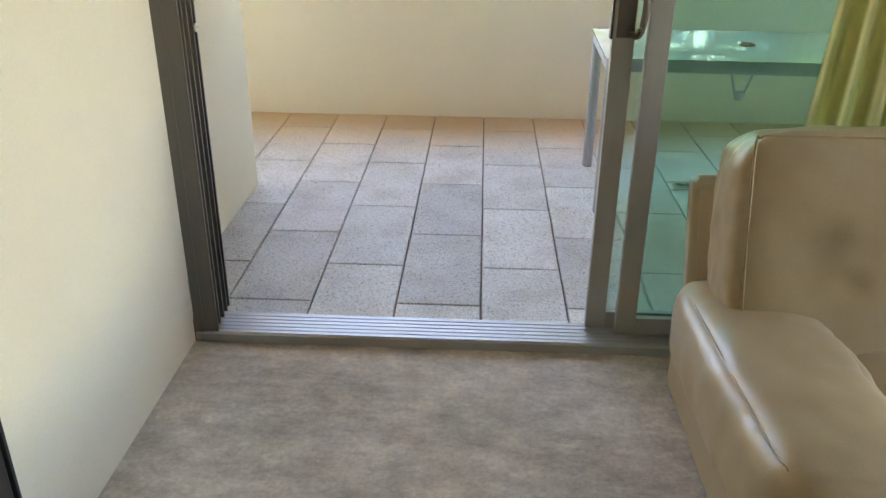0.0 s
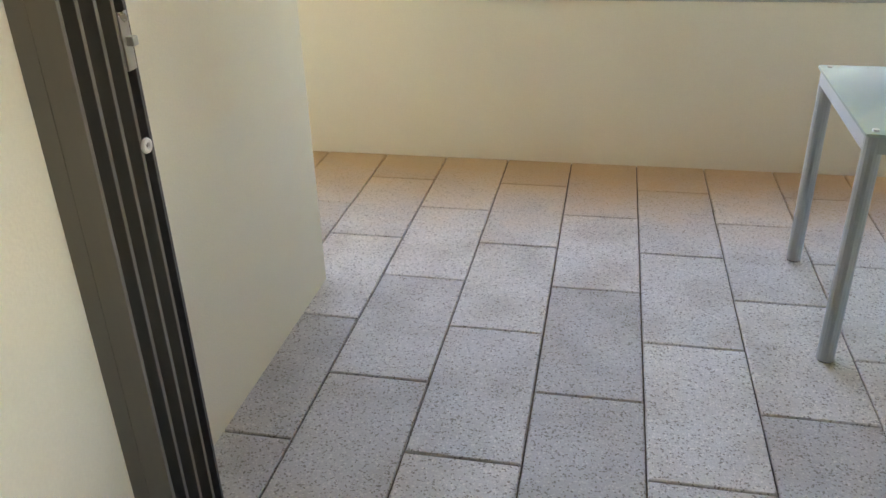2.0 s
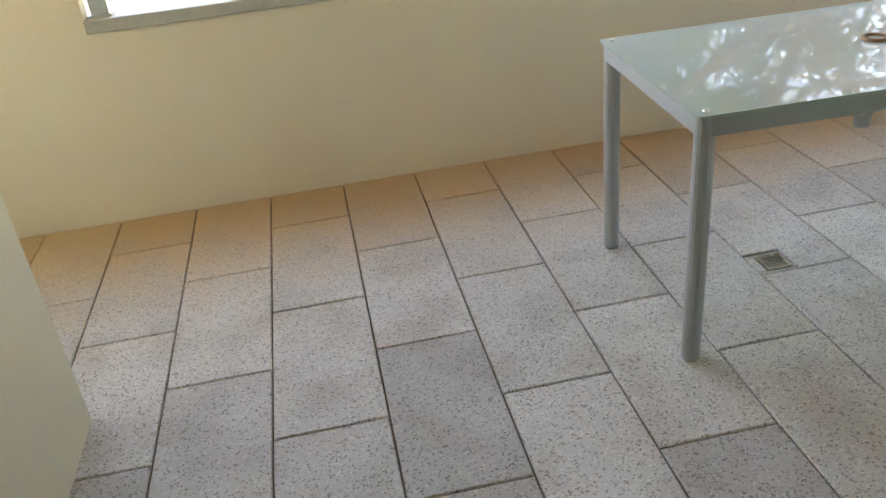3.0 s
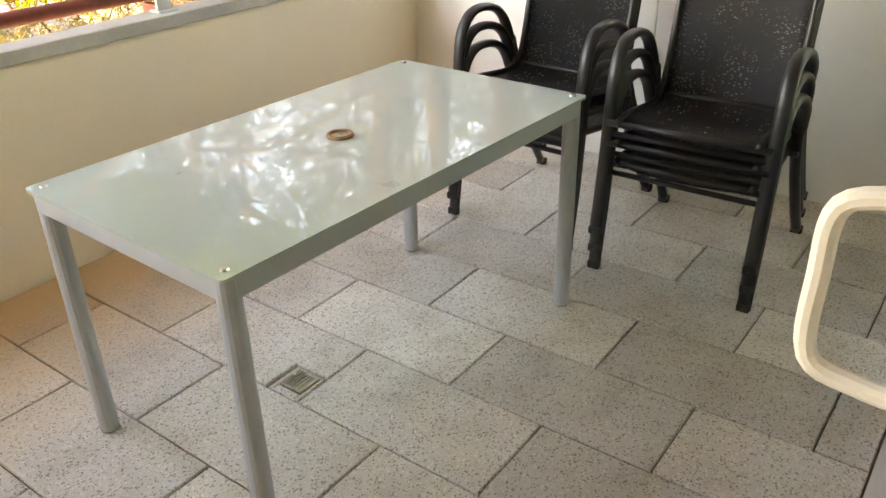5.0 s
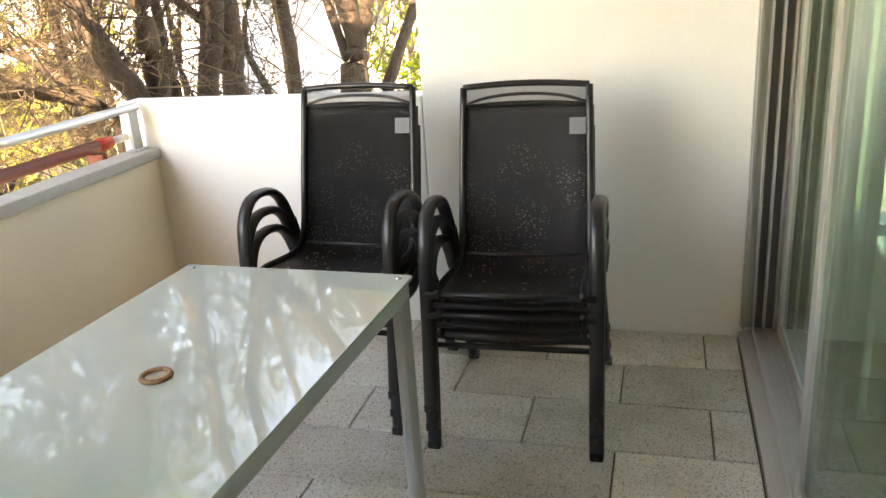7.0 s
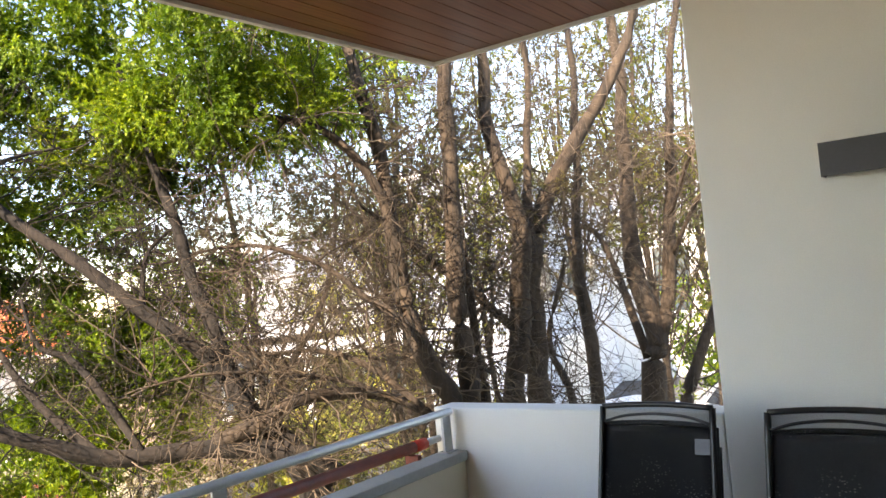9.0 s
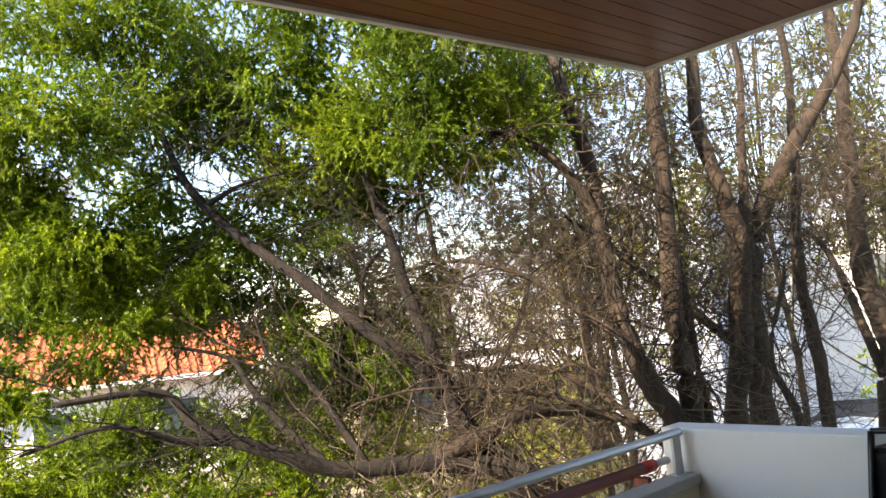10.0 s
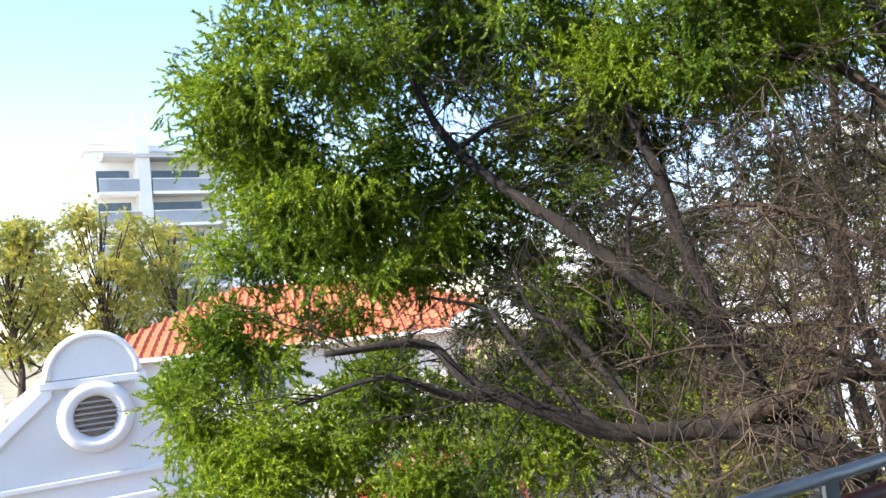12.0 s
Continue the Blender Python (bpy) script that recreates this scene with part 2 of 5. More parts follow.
def carpet_material():
    m = mat("worn_carpet", (0.68, 0.60, 0.51), 0.95, fine=420, coarse=2.2, var=0.13, bump=0.5, tint=(0.78, 0.70, 0.62), spec=0.1)
    nt = m.node_tree
    b = nt.nodes["Principled BSDF"]
    src = b.inputs["Base Color"].links[0].from_socket
    tufts = ramp(nt, noise_tex(nt, 62, 4, rough=0.7), [(0.3, (0.80, 0.79, 0.78)), (0.7, (1.06, 1.06, 1.06))])
    worn = ramp(nt, noise_tex(nt, 8.5, 8, (1.0, 1.6, 1), rough=0.75), [(0.36, (0.74, 0.71, 0.69)), (0.5, (0.93, 0.92, 0.91)), (0.62, (1.12, 1.12, 1.1))])
    nt.links.new(mix(nt, "MULTIPLY", 1.0, mix(nt, "MULTIPLY", 1.0, src, tufts), worn), b.inputs["Base Color"])
    return m


CARPET = carpet_material()


def plank_material():
    m = bpy.data.materials.new("stained_timber_lining")
    m.use_nodes = True
    nt = m.node_tree
    b = nt.nodes["Principled BSDF"]
    g = nt.nodes.new("ShaderNodeNewGeometry")
    grain = noise_tex(nt, 9, 6, (0.35, 7, 1))
    col = ramp(nt, grain, [(0.3, (0.095, 0.030, 0.014)), (0.7, (0.19, 0.068, 0.030))])
    col = mix(nt, "MULTIPLY", 1.0, col, ramp(nt, g.outputs["Random Per Island"], [(0, (0.75, 0.75, 0.75)), (1, (1.1, 1.1, 1.1))]))
    nt.links.new(col, b.inputs["Base Color"])
    b.inputs["Roughness"].default_value = 0.33
    return m


PLANK = plank_material()


def sling_material(holes):
    """Woven black mesh cloth."""
    m = bpy.data.materials.new("black_mesh_sling")
    m.use_nodes = True
    nt = m.node_tree
    b = nt.nodes["Principled BSDF"]
    w = noise_tex(nt, 500, 2)
    col = mix(nt, "MULTIPLY", 1.0, ramp(nt, w, [(0.3, (0.009, 0.009, 0.012)), (0.7, (0.034, 0.034, 0.04))]), ramp(nt, noise_tex(nt, 7, 5), [(0.35, (0.75, 0.74, 0.72)), (0.75, (1.25, 1.2, 1.12))]))
    # sun dapples painted into the cloth colour, short and slanting, in patches
    tc = nt.nodes.new("ShaderNodeTexCoord")
    mp = nt.nodes.new("ShaderNodeMapping")
    mp.inputs["Scale"].default_value, mp.inputs["Rotation"].default_value = (5, 15, 24), (0.4, 0, 0)
    vo = nt.nodes.new("ShaderNodeTexVoronoi")
    nt.links.new(tc.outputs["Object"], mp.inputs[0])
    nt.links.new(mp.outputs[0], vo.inputs["Vector"])
    dapples = ramp(nt, vo.outputs["Distance"], [(0.20, (1, 1, 1)), (0.34, (0, 0, 0))])
    patch = ramp(nt, noise_tex(nt, 5.5, 3), [(0.47, (0, 0, 0)), (0.60, (1, 1, 1))])
    col = mix(nt, "MIX", mix(nt, "MULTIPLY", 1.0, dapples, patch), col, (0.22, 0.215, 0.205))
    nt.links.new(col, b.inputs["Base Color"])
    b.inputs["Roughness"].default_value = 0.62
    bp = nt.nodes.new("ShaderNodeBump")
    bp.inputs["Strength"].default_value, bp.inputs["Distance"].default_value = 0.3, 0.002
    nt.links.new(w, bp.inputs["Height"])
    nt.links.new(bp.outputs[0], b.inputs["Normal"])
    # open weave: a share of the cloth is holes
    tp = nt.nodes.new("ShaderNodeBsdfTransparent")
    ms = nt.nodes.new("ShaderNodeMixShader")
    ms.inputs[0].default_value = holes
    nt.links.new(b.outputs[0], ms.inputs[1])
    nt.links.new(tp.outputs[0], ms.inputs[2])
    nt.links.new(ms.outputs[0], nt.nodes["Material Output"].inputs["Surface"])
    return m


SLING = sling_material(0.06)
OPENMESH = sling_material(0.45)
PETAL = mat("dry_petal", (0.62, 0.56, 0.42), 0.8, var=0.2)
LABELGREY = mat("grey_cloth_label", (0.22, 0.22, 0.24), 0.7, fine=120, var=0.1)


# ---- mesh helpers ----
def part(name, bm, material, parent=None, label="", smooth=False):
    me = bpy.data.meshes.new(name)
    bm.normal_update()
    bm.to_mesh(me)
    bm.free()
    me.materials.append(material)
    if smooth:
        me.polygons.foreach_set("use_smooth", [True] * len(me.polygons))
    ob = new(name, me)
    if parent:
        ob.parent = parent
    if label:
        ob["label"] = label
    return ob


def holder(name, x=0, y=0, z=0, rz=0):
    e = new(name)
    e.empty_display_size = 0.1
    e.matrix_basis = pose(x, y, z, 0, 0, rz)
    return e


def structure(ob, label, category):
    return tagged(ob, label, category, kind="structure")


def add_box(bm, lo, hi, bevel=0.0):
    lo, hi = Vector(lo), Vector(hi)
    r = bmesh.ops.create_cube(bm, size=1, matrix=Matrix.Translation((lo + hi) / 2) @ Matrix.Diagonal((*(hi - lo), 1)))
    if bevel:
        edges = list({e for v in r["verts"] for e in v.link_edges})
        bmesh.ops.bevel(bm, geom=edges, offset=bevel, segments=2, affect="EDGES", profile=0.6)
    return bm


def box(lo, hi, bevel=0.0):
    return add_box(bmesh.new(), lo, hi, bevel)


def smooth_path(points, n=6):
    """Catmull-Rom through the control points."""
    p = [Vector(q) for q in points]
    p = [p[0] * 2 - p[1]] + p + [p[-1] * 2 - p[-2]]
    out = []
    for i in range(1, len(p) - 2):
        for k in range(n):
            t = k / n
            a, b, c, d = p[i - 1:i + 3]
            out.append(0.5 * (2 * b + (c - a) * t + (2 * a - 5 * b + 4 * c - d) * t * t + (3 * b - a - 3 * c + d) * t ** 3))
    return out + [p[-2]]


def add_tube(bm, path, radius, sides=10, flat=1.0, wobble=0.0, up=Vector((0, 0, 1))):
    """A tube along the path; radius is a number or one for each end; flat squashes its section."""
    n = len(path)
    r0, r1 = radius if isinstance(radius, tuple) else (radius, radius)
    rings = []
    for i, q in enumerate(path):
        d = (path[min(i + 1, n - 1)] - path[max(i - 1, 0)]).normalized()
        a = d.cross(up if abs(d.dot(up)) < 0.95 else Vector((1, 0, 0))).normalized()
        b = a.cross(d).normalized()
        r = r0 + (r1 - r0) * i / max(1, n - 1)
        ring = []
        for k in range(sides):
            t = 2 * math.pi * k / sides
            w = 1 + wobble * noise.noise(Vector((math.cos(t) * 1.7 + q.x * 3, math.sin(t) * 1.7 + q.y * 3, q.z * 5)))
            ring.append(bm.verts.new(q + (a * math.cos(t) + b * math.sin(t) * flat) * r * w))
        rings.append(ring)
    for u, v in zip(rings, rings[1:]):
        for k in range(sides):
            bm.faces.new((u[k], u[(k + 1) % sides], v[(k + 1) % sides], v[k]))
    bm.faces.new(rings[0][::-1])
    bm.faces.new(rings[-1])
    return bm


def tube(points, radius, sides=10, n=6, flat=1.0, wobble=0.0, straight=False, up=Vector((0, 0, 1))):
    path = [Vector(p) for p in points] if straight else smooth_path(points, n)
    return add_tube(bmesh.new(), path, radius, sides, flat, wobble, up)


def extrude_profile(pts, axis, a, b):
    """A prism from a flat outline; axis 'x': outline in y, z; 'y': outline in x, z; 'z': outline in x, y."""
    bm = bmesh.new()
    place = {"x": lambda u, v, w: (w, u, v), "y": lambda u, v, w: (u, w, v), "z": lambda u, v, w: (u, v, w)}[axis]
    lo = [bm.verts.new(place(u, v, a)) for u, v in pts]
    hi = [bm.verts.new(place(u, v, b)) for u, v in pts]
    bm.faces.new(lo)
    bm.faces.new(hi[::-1])
    for i in range(len(pts)):
        j = (i + 1) % len(pts)
        bm.faces.new((lo[i], hi[i], hi[j], lo[j]))
    bmesh.ops.recalc_face_normals(bm, faces=bm.faces)
    return bm


def soft_box(half, power=4.0, bulge=0.0, wrinkle=0.0, n=14, seed=0.0):
    """A padded block: a cube rounded to a superellipsoid, puffed and creased."""
    bm = bmesh.new()
    bmesh.ops.create_cube(bm, size=2)
    bmesh.ops.subdivide_edges(bm, edges=bm.edges[:], cuts=n, use_grid_fill=True)
    for v in bm.verts:
        p = v.co
        s = (abs(p.x) ** power + abs(p.y) ** power + abs(p.z) ** power) ** (1 / power)
        q = p / s
        puff = 1 + bulge * (1 - abs(p.x) ** 2) * (1 - abs(p.y) ** 2) + bulge * (1 - abs(p.y) ** 2) * (1 - abs(p.z) ** 2)
        w = Vector((q.x * half[0] * puff, q.y * half[1] * puff, q.z * half[2] * puff))
        if wrinkle:
            k = noise.noise(Vector((w.x * 5 + seed, w.y * 9, w.z * 6))) + 0.5 * noise.noise(Vector((w.x * 14 + seed, w.y * 20, w.z * 16)))
            edge = max(abs(p.x), abs(p.y), abs(p.z)) ** 6
            w += q.normalized() * wrinkle * k * (0.4 + 0.6 * edge)
        v.co = w
    return bm


# ---- the flat and its balcony: structure ----
carpet = structure(part("floor", box((-0.92, -3.2, -0.25), (3.3, 2.318, 0.018)), CARPET), "worn grey-brown carpet of the living room", "floor")
structure(part("wall_west", box((-1.25, -3.4, -0.25), (-0.92, 2.32, 2.62)), CREAM), "plain cream-painted living room wall", "wall")
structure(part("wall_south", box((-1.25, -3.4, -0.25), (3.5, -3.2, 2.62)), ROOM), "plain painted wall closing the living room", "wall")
# unseen opening added in this wall so that daylight brightens the room
bm = bmesh.new()
for lo, hi in (((3.3, -3.2, -0.25), (3.5, 2.3, 0.4)), ((3.3, -3.2, 2.4), (3.5, 2.3, 2.62)), ((3.3, -3.2, 0.4), (3.5, 0.75, 2.4)), ((3.3, 2.1, 0.4), (3.5, 2.3, 2.4))):
    add_box(bm, lo, hi)
structure(part("wall_east", bm, ROOM), "plain painted wall closing the living room, with an unseen opening added for daylight", "wall")
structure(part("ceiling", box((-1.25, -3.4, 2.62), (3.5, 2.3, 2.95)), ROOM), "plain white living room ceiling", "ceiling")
structure(part("wall_north", box((-1.1, 2.30, 2.40), (3.05, 2.52, 2.896)), CREAM), "cream wall above the sliding door", "wall")
structure(part("wall_pier", box((-2.6, 2.325, -2.2), (-1.10, 3.792, 2.896), 0.006), CREAM), "cream rendered pier beside the sliding door", "wall")
# end wall out of view, added at full height to keep the sun out
structure(part("wall_balcony_west", box((-2.8, 2.325, -2.2), (-2.604, 5.25, 2.896)), CREAM), "unseen plain cream wall added to close the balcony and block the sun", "wall")
structure(part("wall_balcony_east", box((3.05, 2.31, -2.2), (3.55, 3.782, 2.896), 0.006), WHITE), "white rendered end wall of the balcony", "wall")
side = part("wall_side_parapet", box((3.05, 3.786, -2.2), (3.21, 5.24, 1.005), 0.008), WHITE)
structure(side, "low white rendered side wall of the balcony", "wall")
structure(part("wall_parapet", box((-1.122, 5.07, -2.2), (3.047, 5.16, 0.750)), CREAM), "low cream rendered balcony parapet", "wall")
structure(part("wall_screen", box((-2.602, 5.07, -2.2), (-1.122, 5.16, 1.03)), CREAM), "higher cream-rendered stretch of the balcony parapet", "wall")
cap = part("trim_parapet_cap", box((-1.122, 5.052, 0.752), (3.046, 5.178, 0.800), 0.006), CAPGREY)
structure(cap, "weathered grey-green metal cap of the parapet", "trim")
slab = part("floor_balcony", box((-2.6, 2.506, -0.30), (3.048, 5.068, -0.012)), JOINT)
structure(slab, "balcony floor of grey exposed-aggregate pavers", "floor")


def timber_ceiling():
    """Stained lining boards side by side; the outer edge runs a little askew."""
    bm = bmesh.new()
    edge = lambda x: 5.56 - 0.060 * (x - 1.0)
    y, w = 2.525, 0.098
    while y < 5.85:
        x0, x1 = -2.8, 3.53
        quad = [(x0, y), (x1, y), (x1, y + w - 0.005), (x0, y + w - 0.005)]
        pts = []
        for (ax, ay), (bx, by) in zip(quad, quad[1:] + quad[:1]):
            da, db = edge(ax) - 0.03 - ay, edge(bx) - 0.03 - by
            if da >= 0:
                pts.append((ax, ay))
            if da * db < 0:
                f = da / (da - db)
                pts.append((ax + (bx - ax) * f, ay + (by - ay) * f))
        if len(pts) > 2:
            lo = [bm.verts.new((px, py, 2.90)) for px, py in pts]
            hi = [bm.verts.new((px, py, 2.915)) for px, py in pts]
            bm.faces.new(lo[::-1])
            bm.faces.new(hi)
            for i in range(len(pts)):
                k = (i + 1) % len(pts)
                bm.faces.new((lo[i], lo[k], hi[k], hi[i]))
        y += w
    bmesh.ops.recalc_face_normals(bm, faces=bm.faces)
    return bm


structure(part("ceiling_balcony", timber_ceiling(), PLANK), "red-brown stained timber board ceiling over the balcony", "ceiling")
structure(part("ceiling_slab", extrude_profile([(-2.8, 2.3), (3.55, 2.3), (3.55, 5.405), (-2.8, 5.786)], "z", 2.918, 3.2), FASCIA), "slab above the balcony ceiling", "ceiling")
fascia = part("trim_fascia", extrude_profile([(-2.8, 5.762), (3.545, 5.381), (3.545, 5.409), (-2.8, 5.790)], "z", 2.882, 2.917), FASCIA)
structure(fascia, "thin pale metal edge trim of the balcony ceiling", "trim")
structure(part("trim_fascia_side", box((3.532, 3.79, 2.882), (3.555, 5.378, 2.917)), FASCIA), "thin pale metal edge trim of the balcony ceiling", "trim")


# ---- sliding door ----
def sliding_door():
    d = holder("door_1", -0.93, 2.32, 0)
    structure(d, "open aluminium sliding door with green-tinted glass", "door")
    inv = Matrix.Translation((0.93, -2.32, 0))

    def add(name, bm, m, label="", parent=None):
        bmesh.ops.transform(bm, matrix=inv, verts=bm.verts)
        return part(name, bm, m, parent or d, label)

    # threshold with ribs
    ribs = [(2.318, 0.0), (2.318, 0.046), (2.326, 0.052)]
    y = 2.334
    while y < 2.44:
        ribs += [(y, 0.052), (y + 0.003, 0.0505), (y + 0.009, 0.0505), (y + 0.012, 0.052)]
        y += 0.022
    ribs += [(2.452, 0.052), (2.454, 0.030), (2.485, 0.022), (2.505, 0.018), (2.505, -0.02), (2.318, -0.02)]
    add("threshold", extrude_profile(ribs, "x", -0.915, 3.046), SILL, "ribbed silver aluminium threshold")
    # jambs with upright fins
    for side_x, sgn in ((-0.917, 1), (3.047, -1)):
        bm = box((min(side_x, side_x + sgn * 0.03), 2.322, 0.05), (max(side_x, side_x + sgn * 0.03), 2.50, 2.39))
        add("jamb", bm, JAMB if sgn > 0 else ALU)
        for fy, dep in ((2.322, 0.075), (2.372, 0.066), (2.412, 0.066), (2.452, 0.066), (2.488, 0.062)):
            x0, x1 = side_x + sgn * 0.031, side_x + sgn * dep
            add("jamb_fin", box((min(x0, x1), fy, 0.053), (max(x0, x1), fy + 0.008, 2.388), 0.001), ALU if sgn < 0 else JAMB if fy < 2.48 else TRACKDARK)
        # thin dark strips added for the shade inside the grooves
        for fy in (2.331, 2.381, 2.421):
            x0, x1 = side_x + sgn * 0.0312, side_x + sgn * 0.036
            add("groove_shade", box((min(x0, x1), fy + 0.001, 0.054), (max(x0, x1), fy + 0.03, 2.386)), TRACKDARK, "dark strip standing in for the groove's shade")
    add("head", box((-0.915, 2.322, 2.391), (3.046, 2.50, 2.399)), ALU)
    # stop at the far jamb and a latch keep at the near one
    add("buffer", box((2.972, 2.335, 0.054), (3.008, 2.362, 0.215), 0.004), BLACKRUB, "black rubber buffer")
    ring = [Vector((-0.846, 2.462 + 0.0085 * math.cos(2 * math.pi * k / 20), 0.985 + 0.0085 * math.sin(2 * math.pi * k / 20))) for k in range(21)]
    add("keep_ring", add_tube(bmesh.new(), ring, 0.0042, 8, up=Vector((1, 0, 0))), WHITEPLAST, "small pale plastic ring")
    add("latch_plate", box((-0.853, 2.461, 1.100), (-0.849, 2.484, 1.185), 0.001), STEEL, "worn steel latch plate")
    add("latch_tongue", box((-0.8485, 2.466, 1.136), (-0.836, 2.480, 1.150), 0.002), STEEL, "small steel latch tongue")

    def leaf(x0, x1, y0, y1, stile=0.062):
        g = part("door_leaf", bmesh.new(), ALU, d)
        bm = bmesh.new()
        for lo, hi in (((x0, y0, 0.056), (x0 + stile, y1, 2.385)), ((x1 - stile, y0, 0.056), (x1, y1, 2.385)),
                       ((x0 + stile, y0 + 0.002, 0.056), (x1 - stile, y1 - 0.002, 0.115)), ((x0 + stile, y0 + 0.002, 2.32), (x1 - stile, y1 - 0.002, 2.385))):
            add_box(bm, lo, hi, 0.003)
        bmesh.ops.transform(bm, matrix=inv, verts=bm.verts)
        bm.to_mesh(g.data)
        bm.free()
        ym = (y0 + y1) / 2
        pane = add("glass_pane", box((x0 + stile - 0.004, ym - 0.003, 0.112), (x1 - stile + 0.004, ym + 0.003, 2.323)), GLASS, "green-tinted glass pane", g)
        pane.visible_shadow = False
        return g

    a = leaf(0.338, 1.90, 2.418, 2.448)
    leaf(0.428, 1.87, 2.380, 2.410)
    leaf(1.75, 2.965, 2.340, 2.370)
    # inside pull and lock plate
    add("lock_plate", box((0.346, 2.408, 0.985), (0.396, 2.417, 1.175), 0.004), DARKPLAST, "bronze enamelled lock plate", a)
    add("pull", tube([(0.386, 2.405, 1.165), (0.404, 2.372, 1.155), (0.412, 2.362, 1.08), (0.404, 2.372, 1.005), (0.386, 2.405, 0.995)], 0.010, 8), DARKPLAST, "bronze enamelled pull", a)
    add("lock_case", box((0.332, 2.419, 0.98), (0.3375, 2.446, 1.19)), BLACKRUB, "black lock edge", a)
    # outside pull
    add("outer_plate", box((0.346, 2.449, 0.985), (0.394, 2.458, 1.18), 0.004), WHITEPLAST, "white enamelled plate", a)
    add("outer_pull", tube([(0.37, 2.455, 1.168), (0.37, 2.50, 1.166), (0.37, 2.545, 1.15), (0.37, 2.55, 1.09), (0.37, 2.545, 1.01), (0.37, 2.50, 0.994), (0.37, 2.455, 0.992)], 0.0095, 10, 5, up=Vector((1, 0, 0))), WHITEPLAST, "white enamelled pull", a)


sliding_door()


# ---- balcony rail ----
def balcony_rail():
    r = holder("balcony_rail", 0, 5.125, 0.800)
    tagged(r, "pale grey metal handrail on short posts along the parapet", "handrail")
    bm = tube([(-1.12, 0, 0.193), (0, 0, 0.193), (2.99, 0, 0.193), (3.02, 0, 0.193)], 0.024, 12, 1, flat=0.8, straight=True)
    part("rail", bm, RAILPAINT, r, smooth=True)
    for x in (-1.07, 0.2, 1.6, 2.985):
        part("post", box((x - 0.032, -0.007, 0.002), (x + 0.032, 0.007, 0.178), 0.002), RAILPAINT, r)
        part("foot", box((x - 0.045, -0.03, 0.0), (x + 0.045, 0.03, 0.008), 0.002), RAILPAINT, r)


balcony_rail()


def red_bar():
    b = holder("red_bar", 1.6, 5.225, 0.850)
    tagged(b, "dark red painted pole lashed outside the parapet", "pole")
    part("pole", tube([(-1.9, 0, 0.012), (0, 0, 0.004), (1.24, 0, 0)], 0.027, 12, 2, straight=True), REDPAINT, b, smooth=True)
    part("end_cap", tube([(1.241, 0, 0), (1.33, 0, 0)], 0.029, 12, 1, straight=True), REDTIP, b, "bright red end cap", smooth=True)
    part("spigot", tube([(1.331, 0, 0), (1.449, 0, 0)], 0.018, 12, 1, straight=True), RAILPAINT, b, "pale metal spigot", smooth=True)
    for x in (-1.4, 0.0, 1.2):
        part("bracket", box((x - 0.015, -0.064, -0.13), (x + 0.015, 0.012, -0.0275), 0.002), REDPAINT, b)


red_bar()


# ---- wall lamp ----
lamp = holder("wall_lamp", 3.05, 3.15, 1.948)
tagged(lamp, "charcoal rectangular up-and-down lamp on the white wall", "wall lamp")
part("back_plate", box((-0.016, -0.09, -0.04), (0.0, 0.09, 0.04), 0.002), LAMPGREY, lamp)
bm = bmesh.new()
for lo, hi in (((-0.094, -0.16, -0.062), (-0.088, 0.16, 0.062)), ((-0.088, -0.16, -0.062), (-0.012, -0.154, 0.062)), ((-0.088, 0.154, -0.062), (-0.012, 0.16, 0.062)), ((-0.088, -0.154, -0.01), (-0.0165, 0.154, 0.01))):
    add_box(bm, lo, hi, 0.0015)
part("housing", bm, LAMPGREY, lamp)


